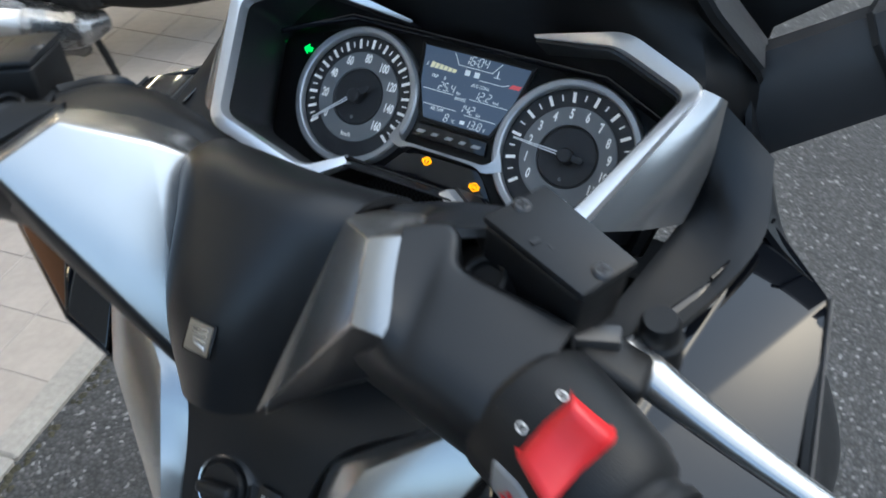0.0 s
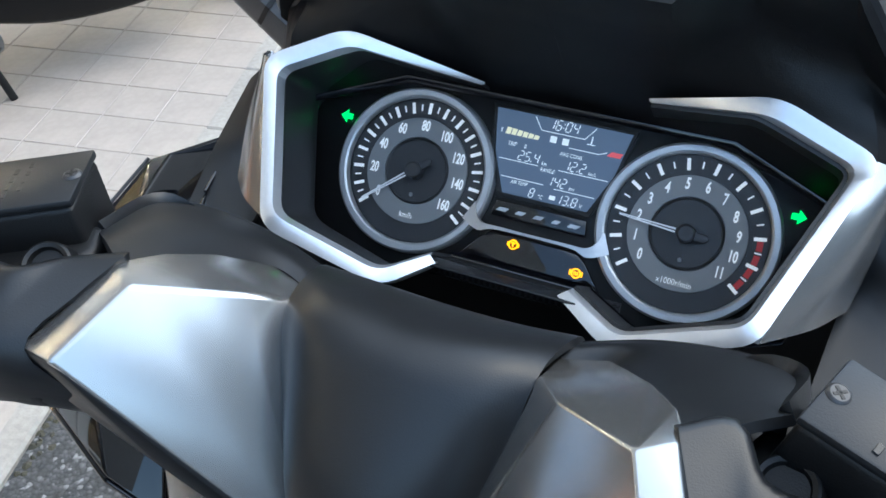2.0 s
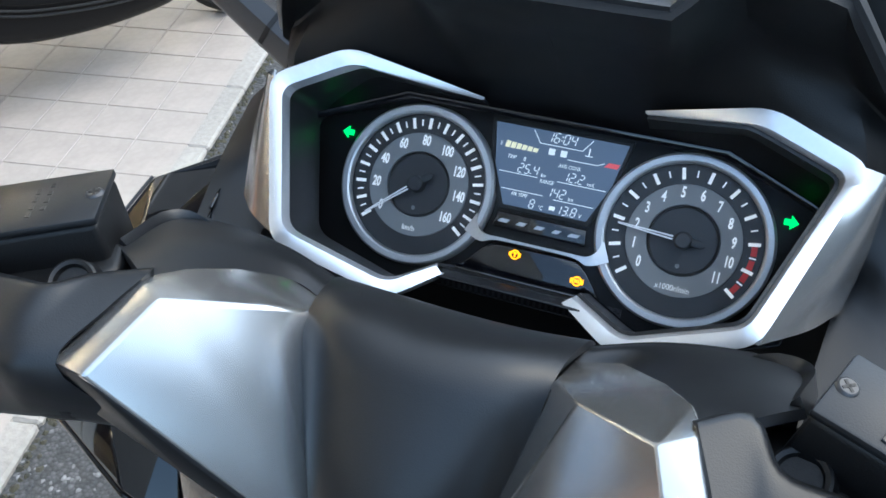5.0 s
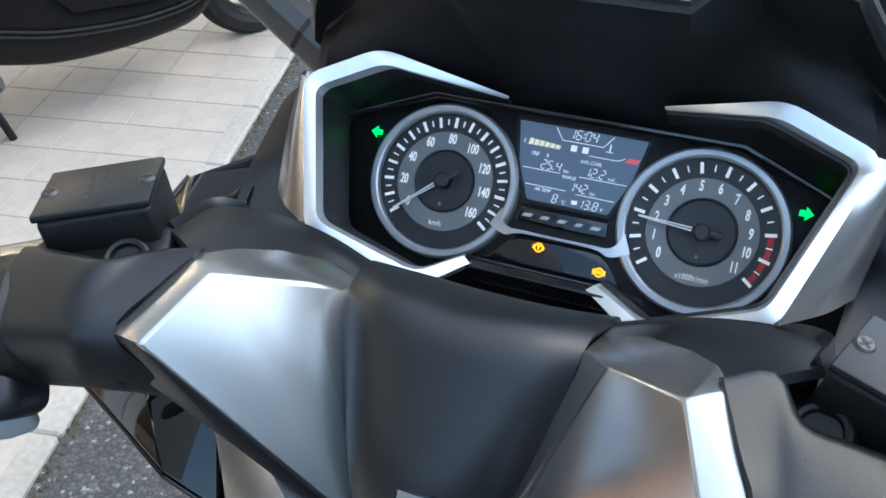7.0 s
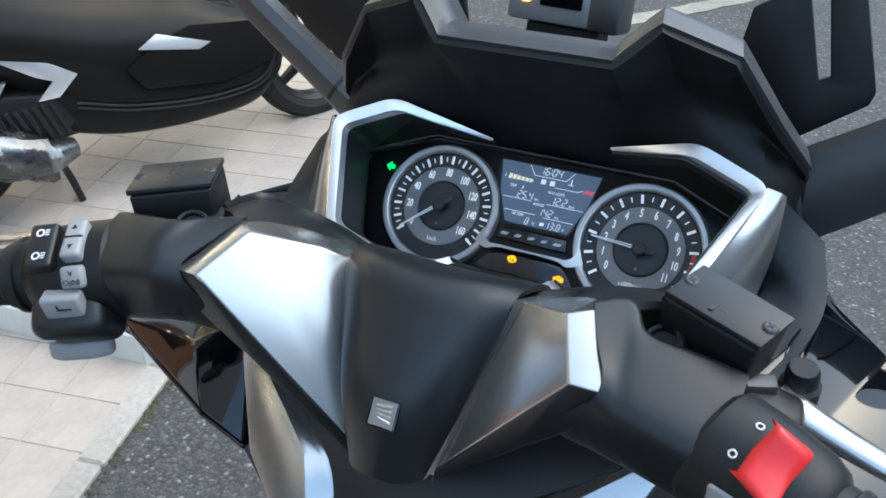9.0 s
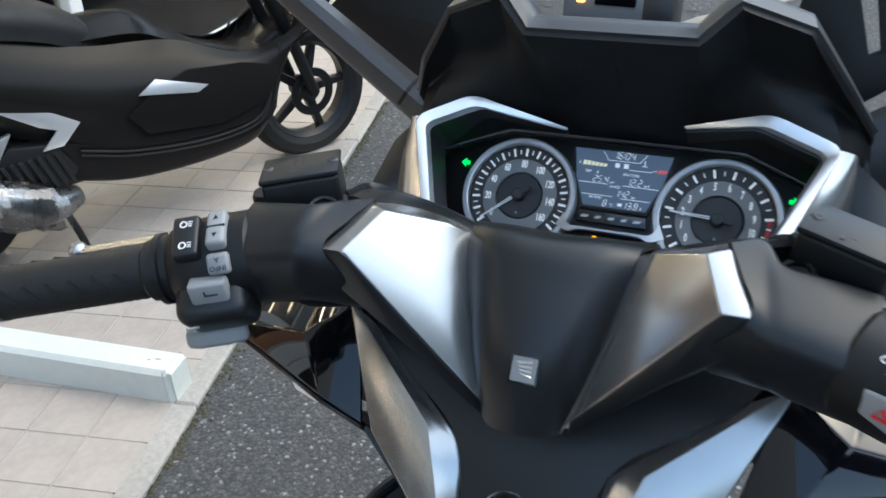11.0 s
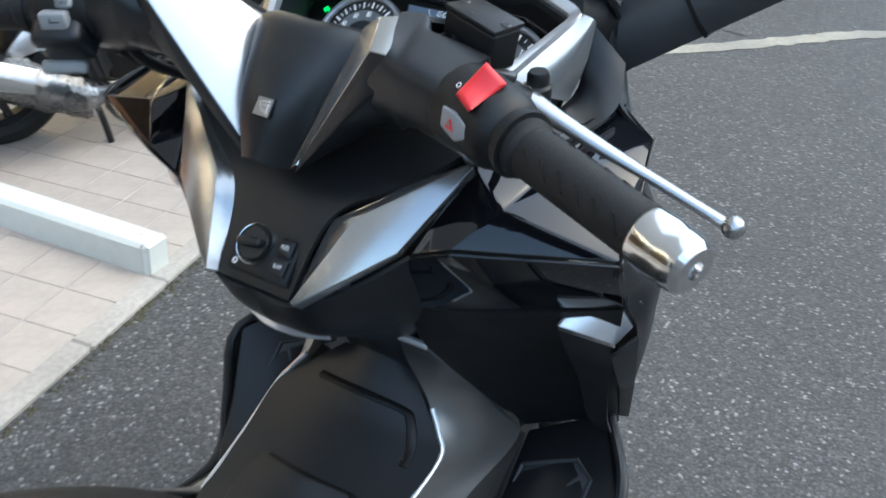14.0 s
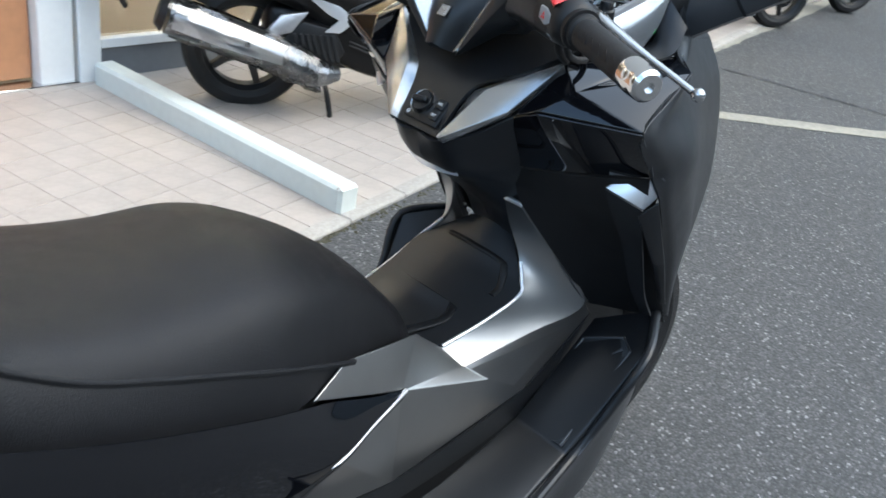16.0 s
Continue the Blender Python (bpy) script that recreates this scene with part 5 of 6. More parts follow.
for loop in (((-0.058, -0.1065, 0.6110), (0, -0.1155, 0.6190), (0.056, -0.1065, 0.6110), (0.072, -0.1120, 0.6035), (0.086, -0.132, 0.5835), (0.088, -0.152, 0.5745)), ((-0.058, -0.2060, 0.5555), (0, -0.2140, 0.5615), (0.054, -0.2060, 0.5555), (0.0640, -0.2120, 0.5530), (0.0685, -0.240, 0.5450), (0.052, -0.298, 0.5375)), ((-0.058, -0.206, 0.5530), (-0.0685, -0.240, 0.5420), (-0.052, -0.298, 0.5350))):
    part("pad_groove", tube([p + np.array((0, -0.0010, 0.0028)) for p in curve(loop, 6)], 0.0060, 10, 0.6), DEEP, scooter)

# saddle
saddle_rows = []
for y, z, hw, drop in ((-0.290, 0.530, 0.055, 0.030), (-0.345, 0.612, 0.088, 0.075), (-0.430, 0.690, 0.110, 0.112), (-0.520, 0.741, 0.141, 0.152), (-0.600, 0.763, 0.166, 0.172), (-0.700, 0.760, 0.174, 0.155), (-0.800, 0.768, 0.178, 0.135), (-0.900, 0.795, 0.176, 0.130), (-1.000, 0.865, 0.164, 0.125), (-1.200, 0.880, 0.132, 0.090), (-1.320, 0.850, 0.080, 0.040)):
    saddle_rows.append([(-hw, y, z - drop), (-hw * 0.96, y, z - drop * 0.55), (-hw * 0.80, y, z - drop * 0.18), (-hw * 0.42, y, z - 0.006), (0, y, z), (hw * 0.42, y, z - 0.006), (hw * 0.80, y, z - drop * 0.18), (hw * 0.96, y, z - drop * 0.55), (hw, y, z - drop)])
part("saddle", sheet(saddle_rows, 4, 5, 0.006, flip=False), SEAT, scooter, "black grained leather saddle with a seam")
for s in (1, -1):
    seam = curve([(s * x, y, z) for x, y, z in ((0.148, -0.980, 0.812), (0.160, -0.898, 0.761), (0.168, -0.833, 0.728), (0.171, -0.761, 0.704), (0.1722, -0.683, 0.680), (0.1690, -0.600, 0.652), (0.1560, -0.520, 0.622), (0.1455, -0.478, 0.605))], 6)
    part("saddle_seam", tube(seam, [0.0016] * len(seam), 8), DEEP, scooter, "stitched seam along the saddle side")
    part("saddle_piping", tube([(p[0] + s * 0.0004, p[1], p[2] + 0.0042) for p in seam], [0.0030] * len(seam), 8), SEAT, scooter)
    part("saddle_base", sheet([[(s * abs(r[8][0]), r[8][1], r[8][2]) for r in saddle_rows[1:]], [(s * (abs(r[8][0]) - 0.02), r[8][1], r[8][2] - 0.05) for r in saddle_rows[1:]]], 3, 3, 0.003), DEEP, scooter)

# frame body, wheels and stand beneath the panels
part("under_body", rings([[(x * w, y, zc + zz * h) for x, zz in ((-1, -1), (1, -1), (1, 1), (-1, 1))] for y, w, zc, h in ((0.30, 0.08, 0.55, 0.15), (0.05, 0.10, 0.40, 0.20), (-0.10, 0.09, 0.33, 0.18), (-0.50, 0.10, 0.34, 0.14), (-0.80, 0.12, 0.46, 0.16), (-1.20, 0.09, 0.68, 0.10))]), DEEP, scooter)


def wheel(parent, y, z, r, w, spokes, rim_mat, name="wheel", seg=48, x=0.0):
    """A tyre on a cast rim; its axle lies along x."""
    m = frame_of((x, y, z), (1, 0, 0), (0, 0, 1))
    prof = [(r * 0.70, -w * 0.40), (r * 0.80, -w * 0.52), (r * 0.92, -w * 0.47), (r * 0.985, -w * 0.25), (r, 0), (r * 0.985, w * 0.25), (r * 0.92, w * 0.47), (r * 0.80, w * 0.52), (r * 0.70, w * 0.40)]
    t = part("tyre", lathe(prof, m, seg, True), RUBBER, parent, "black rubber tyre")
    rim = part("rim", lathe([(r * 0.70, -w * 0.42), (r * 0.73, -w * 0.42), (r * 0.73, w * 0.42), (r * 0.70, w * 0.42), (r * 0.64, w * 0.22), (r * 0.64, -w * 0.22)], m, seg, True), rim_mat, parent)
    part("hub", lathe([(0, -w * 0.45), (r * 0.16, -w * 0.45), (r * 0.16, w * 0.45), (0, w * 0.45)], m, 24), rim_mat, rim)
    for k in range(spokes):
        q = m @ Matrix.Rotation(2 * math.pi * k / spokes, 4, "Z")
        part("spoke", slab([q @ Vector(p) for p in ((r * 0.10, -r * 0.075, w * 0.18), (r * 0.66, -r * 0.05, w * 0.15), (r * 0.66, r * 0.05, w * 0.15), (r * 0.10, r * 0.075, w * 0.18))], q.to_3x3() @ Vector((0, 0, -w * 0.32)), 0.004, 1), rim_mat, rim)
    return t


wheel(scooter, 0.36, 0.252, 0.252, 0.100, 5, SATIN)
wheel(scooter, -1.00, 0.262, 0.262, 0.130, 5, SATIN)
part("front_fork", tube([(-0.075, 0.36, 0.252), (-0.075, 0.24, 0.58)], 0.022, 14), DEEP, scooter)
part("front_fork", tube([(0.075, 0.36, 0.252), (0.075, 0.24, 0.58)], 0.022, 14), DEEP, scooter)
part("swing_arm", rbox((0.08, 0.40, 0.09), Matrix.Translation((-0.11, -0.83, 0.28)) @ Matrix.Rotation(radians(-4), 4, "X"), 0.02), SATIN, scooter)
part("centre_stand", tube([(-0.13, -0.66, 0.012), (-0.10, -0.60, 0.22), (0.10, -0.60, 0.22), (0.13, -0.66, 0.012)], 0.012, 12), DEEP, scooter)

# ---- ground and forecourt ----
def asphalt():
    m = bpy.data.materials.new("asphalt")
    m.use_nodes = True
    n, l = m.node_tree.nodes, m.node_tree.links
    b = n["Principled BSDF"]
    tc = n.new("ShaderNodeTexCoord")
    vo, nz, big = n.new("ShaderNodeTexVoronoi"), n.new("ShaderNodeTexNoise"), n.new("ShaderNodeTexNoise")
    vo.inputs["Scale"].default_value, nz.inputs["Scale"].default_value, big.inputs["Scale"].default_value = 130, 60, 1.1
    nz.inputs["Detail"].default_value = 6
    for q in (vo, nz, big):
        l.new(tc.outputs["Object"], q.inputs["Vector"])
    sep = n.new("ShaderNodeSeparateColor")
    l.new(vo.outputs["Color"], sep.inputs[0])
    r = n.new("ShaderNodeValToRGB")
    e = r.color_ramp.elements
    e[0].position, e[0].color = 0.0, (0.050, 0.051, 0.052, 1)
    e[1].position, e[1].color = 0.80, (0.086, 0.087, 0.087, 1)
    for pos, c in ((0.45, 0.065), (0.94, 0.108), (0.985, 0.25)):
        k = e.new(pos)
        k.color = (c, c, c * 0.99, 1)
    l.new(sep.outputs[0], r.inputs[0])
    edge = n.new("ShaderNodeMapRange")
    edge.inputs["From Min"].default_value, edge.inputs["From Max"].default_value = 0.2, 0.75
    edge.inputs["To Min"].default_value, edge.inputs["To Max"].default_value = 1.0, 0.62
    l.new(vo.outputs["Distance"], edge.inputs["Value"])
    mr = n.new("ShaderNodeMapRange")
    mr.inputs["To Min"].default_value, mr.inputs["To Max"].default_value = 0.8, 1.25
    l.new(big.outputs["Fac"], mr.inputs["Value"])
    mm = n.new("ShaderNodeMath")
    mm.operation = "MULTIPLY"
    l.new(edge.outputs[0], mm.inputs[0])
    l.new(mr.outputs[0], mm.inputs[1])
    sc = n.new("ShaderNodeVectorMath")
    sc.operation = "SCALE"
    l.new(r.outputs[0], sc.inputs[0])
    l.new(mm.outputs[0], sc.inputs["Scale"])
    l.new(sc.outputs[0], b.inputs["Base Color"])
    b.inputs["Roughness"].default_value = 0.8
    bp = n.new("ShaderNodeBump")
    bp.inputs["Strength"].default_value, bp.inputs["Distance"].default_value = 0.7, 0.004
    ad = n.new("ShaderNodeMath")
    l.new(vo.outputs["Distance"], ad.inputs[0])
    l.new(nz.outputs["Fac"], ad.inputs[1])
    l.new(ad.outputs[0], bp.inputs["Height"])
    bp.invert = True
    l.new(bp.outputs[0], b.inputs["Normal"])
    return m


def top(name, bm, mat, label, category, kind="", group=""):
    ob = part(name, bm, mat, None)
    return tagged(ob, label, category, group, kind)


ASPHALT = asphalt()
TILE = material("beige floor tile", (0.385, 0.34, 0.30), 0.45, vary=0.12, scale=60, bump=0.15, bump_scale=300, stain=9)
GROUT = material("grout", (0.34, 0.31, 0.28), 0.85, vary=0.15)
CONCRETE = material("grey concrete", (0.36, 0.335, 0.30), 0.85, vary=0.25, scale=80, bump=0.5, bump_scale=200)
WHITE = material("white paint", (0.60, 0.635, 0.60), 0.5, vary=0.07, scale=30, bump=0.2, bump_scale=150, stain=6)
ROADPAINT = material("worn road paint", (0.266, 0.252, 0.211), 0.8, vary=0.45, scale=35, bump=0.4, bump_scale=200)

bm = bmesh.new()
bmesh.ops.create_grid(bm, x_segments=24, y_segments=24, size=400)
top("ground", bm, ASPHALT, "grey speckled asphalt ground with small pale stones", "asphalt", "structure")

# pad frame: x' runs inward from the pad's edge to the shop, y' along the edge
PAD = pose(-0.952, 0.30, 0, 0, 0, 9.5)
pad = top("pavement", slab([PAD @ Vector(p) for p in ((-0.055, -3, -0.02), (-0.055, 7, -0.02), (-3.2, 7, -0.02), (-3.2, -3, -0.02))], (0, 0, 0.0325), 0), GROUT, "tiled shop forecourt with pale beige square tiles", "pavement", "structure")
kerb_bm = bmesh.new()
for k in range(34):
    y0, y1 = -3 + k * 0.3, -3 + (k + 1) * 0.3
    bits = rbox((0.062, y1 - y0 - 0.001, 0.030), PAD @ Matrix.Translation((-0.026 + random.uniform(-0.003, 0.003), (y0 + y1) / 2, 0.0)), 0.006, 1)
    me = bpy.data.meshes.new("tmp")
    bits.to_mesh(me)
    kerb_bm.from_mesh(me)
    bpy.data.meshes.remove(me)
    bits.free()
top("kerb", kerb_bm, CONCRETE, "thin concrete edging between tiles and asphalt", "kerb", "structure")

# stop block
BLK = pose(-1.045, 0.628, 0, 0, 0, 4.5)
stop = thing("wheel_stop", BLK, "long white-painted block with chipped edges lying across the tiles", "block")
part("block_body", rbox((1.340, 0.086, 0.098), Matrix.Translation((-0.674, 0.0, 0.0525)), 0.011, 1), WHITE, stop)
part("end_cap", rbox((0.003, 0.070, 0.084), Matrix.Translation((-0.0035, 0.0, 0.052)), 0.001, 1), WHITE, stop)
part("cap_seam", rbox((0.0025, 0.0868, 0.0988), Matrix.Translation((-0.020, 0.0, 0.0525)), 0.011, 1), CONCRETE, stop)
for x, y, z, a, b in ((-0.012, -0.036, 0.094, 0.012, 0.004), (-0.055, 0.002, 0.1012, 0.010, 0.003), (-0.075, -0.004, 0.1012, 0.005, 0.003), (-0.012, 0.032, 0.010, 0.014, 0.008), (-0.34, -0.040, 0.090, 0.010, 0.003)):
    chip = bmesh.new()
    bmesh.ops.create_icosphere(chip, subdivisions=1, radius=1, matrix=Matrix.Translation((x, y, z)) @ Matrix.Diagonal((a, b, 0.0018, 1)))
    part("chip", chip, CONCRETE, stop, "bare grey chip in the paint")

# white lines on the road
def stripe(points, w):
    bm = bmesh.new()
    pts = [Vector((*p, 0.004)) for p in points]
    vs = []
    for i, p in enumerate(pts):
        d = (pts[min(i + 1, len(pts) - 1)] - pts[max(i - 1, 0)]).normalized()
        n = Vector((-d.y, d.x, 0)) * w / 2
        j = Vector((random.uniform(-1, 1), random.uniform(-1, 1), 0)) * 0.011
        vs.append((bm.verts.new(p + n + j), bm.verts.new(p - n - j)))
    for a, b in zip(vs, vs[1:]):
        bm.faces.new((a[0], a[1], b[1], b[0]))
    return bm


top("road_line", stripe(curve([(-1.40, 2.45), (-0.95, 3.0), (-0.33, 3.70), (0.07, 4.25), (0.45, 4.72), (1.5, 5.6), (3.0, 6.4)], 14), 0.12), ROADPAINT, "worn white line painted on the asphalt", "road line", "structure")
top("road_line", stripe(curve([(-1.58, 3.6), (-1.62, 4.1), (-1.76, 5.2), (-2.0, 7.0), (-2.4, 9.5)], 14), 0.12), ROADPAINT, "worn white line painted along the forecourt edge", "road line", "structure")

# dirt and moss along the edge of the tiles
MOSS = material("brown moss and dirt", (0.060, 0.055, 0.035), 0.95, vary=0.5, scale=90, bump=0.6, bump_scale=300)
vs, fs = [], []
rnd = random.Random(7)
for k in range(1100):
    y = rnd.uniform(-1.2, 3.2)
    if rnd.random() > 0.35 + 0.6 * (0.5 + 0.5 * math.sin(4.1 * y + 2 * math.sin(1.7 * y))):
        continue
    c = PAD @ Vector((0.010 + abs(rnd.gauss(0, 0.012)), y, 0.0))
    r, h, q = rnd.uniform(0.003, 0.010), rnd.uniform(0.002, 0.008), len(vs)
    ring = [(c.x + r * rnd.uniform(0.6, 1.3) * math.cos(a), c.y + r * rnd.uniform(0.6, 1.3) * math.sin(a), 0.0005) for a in (i * math.pi / 3 for i in range(6))]
    vs += ring + [(c.x, c.y, h)]
    fs += [(q + i, q + (i + 1) % 6, q + 6) for i in range(6)]
me = bpy.data.meshes.new("moss")
me.from_pydata(vs, [], fs)
me.materials.append(MOSS)
tagged(new("moss", me), "brown moss and dirt along the edge of the tiles", "moss", kind="stuff")

TAR = material("dark tar", (0.028, 0.028, 0.030), 0.7, vary=0.3, scale=60)
top("tar_joint", stripe(curve([(-1.42, 3.88), (-0.95, 4.01), (-0.50, 4.11), (-0.18, 4.09)], 14), 0.014), TAR, "dark tar joint crossing the asphalt", "tar joint", "structure")

# ---- shop front ----
CREAM = material("cream wall paint", (0.70, 0.62, 0.50), 0.7, vary=0.05)
CEIL = material("dark brown ceiling boards", (0.14, 0.105, 0.075), 0.6, vary=0.12, scale=20)
WOOD = material("warm brown wood", (0.42, 0.20, 0.10), 0.45, vary=0.15, scale=25, stain=2)
FRAMEWHITE = material("white metal frame", (0.70, 0.71, 0.70), 0.4, vary=0.04)
PANELGREY = material("grey base panel", (0.16, 0.17, 0.18), 0.5, vary=0.08)
PLASTER = material("grey plaster", (0.26, 0.255, 0.25), 0.85, vary=0.12, scale=15, bump=0.3, bump_scale=80)
GLASS = clear("window glass")
TUBE = glow("lamp tube", (1.0, 0.80, 0.56), 9.0)
# same tubes with boosted glow beyond y 2, to brighten the window interior
STRONGTUBE = glow("stronger lamp tube", (1.0, 0.84, 0.62), 26.0)
WX = -2.43


def block(x0, x1, y0, y1, z0, z1, bevel=0.0):
    return rbox((x1 - x0, y1 - y0, z1 - z0), Matrix.Translation(((x0 + x1) / 2, (y0 + y1) / 2, (z0 + z1) / 2)), bevel, 1)


# outer walls out of view, added to block sky and shape reflections
WALL = [top("wall_west", block(WX - 0.25, WX - 0.02, -9, 14, 2.45, 8.0), PLASTER, "plain grey plastered upper wall of the shop, added unseen", "wall", "structure"),
        top("wall_west_low", block(WX - 0.25, WX - 0.02, -9, -7.1, 0, 2.448), PLASTER, "plain grey plastered wall beside the shop windows", "wall", "structure"),
        top("wall_south", block(-9, 4.0, -12.3, -12.0, 0, 2.8), PLASTER, "plain grey unseen wall added behind to shape reflections", "wall", "structure"),
        top("wall_south_tall", block(4.004, 13, -12.3, -12.0, 0, 4.6), PLASTER, "plain grey taller wall of the building behind", "wall", "structure"),
        top("wall_east", block(13.0, 13.4, -5.002, 26, 0, 6.5), PLASTER, "plain grey unseen wall added to the east to block sky", "wall", "structure"),
        top("wall_east_tall", block(13.0, 13.4, -12, -5.004, 0, 8.6), PLASTER, "plain grey taller building across the road", "wall", "structure"),
        top("wall_north", block(-9, 13, 26, 26.4, 0, 9.5), PLASTER, "plain grey unseen wall added to the north to block sky", "wall", "structure"),
        # unseen dark stretch of back wall, added so gloss panels mirror less light
        top("shop_wall_inner", block(-6.4, -6.2, -7.1, 0.998, 0.05, 2.7), CEIL, "brown boarded back wall inside the shop", "wall", "structure"),
        top("shop_wall_back", block(-6.4, -6.2, 1.0, 10, 0.05, 2.7), CREAM, "cream back wall inside the shop", "wall", "structure"),
        top("shop_wall_side", block(-6.2, WX - 0.26, -7.3, -7.1, 0.05, 2.7), CREAM, "cream side wall inside the shop", "wall", "structure"),
        top("shop_wall_far", block(-6.2, WX - 0.26, 10, 10.2, 0.05, 2.7), CREAM, "cream far wall inside the shop", "wall", "structure"),
        top("ceiling", block(-6.2, WX - 0.26, -7.1, 10, 2.7, 2.8), CEIL, "dark brown wooden shop ceiling", "ceiling", "structure"),
        top("floor", block(-6.2, WX - 0.02, -7.1, 10, -0.04, 0.012), CREAM, "pale cream shop floor", "floor", "structure")]
shop = thing("window_1", Matrix.Identity(4), "white framed shop window with lit interior behind", "window", kind="structure")
for y0, y1 in ((-7.08, -7.0), (-5.12, -5.05), (-3.12, -3.05), (-1.18, -1.095), (0.44, 0.53), (2.05, 2.12), (3.65, 3.72), (5.25, 5.32), (6.85, 6.92), (9.9, 10.0)):
    part("window_post", block(WX - 0.06, WX + 0.02, y0, y1, 0.0, 2.447, 0.004), FRAMEWHITE, shop)
for y0, y1 in ((-6.997, -5.123), (-5.047, -3.123), (-3.047, -1.183), (0.533, 2.047), (2.123, 3.647), (3.723, 5.247), (5.323, 6.847), (6.923, 9.897)):
    low = 0.137 if y0 < 2.1 or y0 > 6.9 else 0.014
    if low > 0.1:
        part("base_panel", block(WX - 0.05, WX - 0.004, y0, y1, 0.0, 0.135), PANELGREY, shop)
    part("window_sill", block(WX - 0.055, WX + 0.012, y0, y1, low, low + 0.038, 0.003), FRAMEWHITE, shop)
    part("window_head", block(WX - 0.055, WX + 0.012, y0, y1, 2.40, 2.446, 0.003), FRAMEWHITE, shop)
    g = part("pane", block(WX - 0.03, WX - 0.024, y0, y1, low + 0.040, 2.398), GLASS, shop)
    g.visible_shadow = False
door = thing("door_1", Matrix.Identity(4), "wooden shop door in a white metal frame", "door", kind="structure")
part("door_leaf", block(WX - 0.09, WX - 0.05, -0.95, 0.285, 0.03, 1.00, 0.004), WOOD, door)
for y0, y1 in ((-0.95, -0.85), (0.185, 0.285)):
    part("door_stile", block(WX - 0.09, WX - 0.05, y0, y1, 1.002, 2.298, 0.004), WOOD, door)
part("door_rail", block(WX - 0.09, WX - 0.05, -0.95, 0.285, 2.30, 2.40, 0.004), WOOD, door)
part("pane", block(WX - 0.073, WX - 0.067, -0.848, 0.183, 1.002, 2.298), GLASS, door).visible_shadow = False
part("door_frame", block(WX - 0.07, WX + 0.01, 0.29, 0.425, 0.014, 2.446, 0.004), FRAMEWHITE, door)
part("door_frame", block(WX - 0.07, WX + 0.01, -1.09, -0.955, 0.014, 2.446, 0.004), FRAMEWHITE, door)
part("door_sill", block(WX - 0.05, WX + 0.03, -0.95, 0.435, 0.0, 0.022, 0.003), CHROME, door)
part("door_mat", block(WX - 0.045, WX + 0.02, -0.35, 0.02, 0.024, 0.034, 0.003), FRAMEWHITE, door)
for y in (-5.8, -4.6, -3.4, -2.2, -1.0, 0.2, 1.4, 2.6, 3.8, 5.0, 6.2):
    for x in (-3.3, -4.6):
        lamp = thing("ceiling_lamp", pose(x, y, 2.68), "warm white tube lamp under the shop ceiling", "lamp", "shop ceiling lamps")
        part("lamp_body", rbox((0.12, 1.0, 0.03), None, 0.006, 1), FRAMEWHITE, lamp)
        part("lamp_tube", tube([(0, -0.46, -0.030), (0, 0.46, -0.030)], 0.016, 12), STRONGTUBE if y > 2 else TUBE, lamp)
for y, w, h in ((2.62, 0.90, 0.75), (3.28, 0.36, 0.60), (4.30, 0.80, 0.75), (5.90, 0.80, 0.75)):
    cab = thing("cabinet", pose(-3.15, y, 0.012), "pale wooden cabinet standing in the shop", "cabinet", "shop cabinets")
    part("body", rbox((0.4, w, h), Matrix.Translation((0, 0, h / 2)), 0.008, 1), CREAM, cab)
    part("door", rbox((0.02, w * 0.94, h * 0.9), Matrix.Translation((0.21, 0, h / 2)), 0.004, 1), CREAM, cab)


# ---- neighbouring scooters ----
MATT = material("matt brown-black paint", (0.011, 0.0100, 0.0095), 0.24, vary=0.08, scale=200, spec=0.12)
FOIL = clear("crumpled clear film", (0.93, 0.95, 0.97), 0.02, 1.9)
MUFF = material("dull grey steel", (0.17, 0.174, 0.18), 0.28, metal=0.9, vary=0.15, scale=40)
ALU = material("cast aluminium", (0.50, 0.50, 0.51), 0.40, metal=0.9, vary=0.1, scale=80)


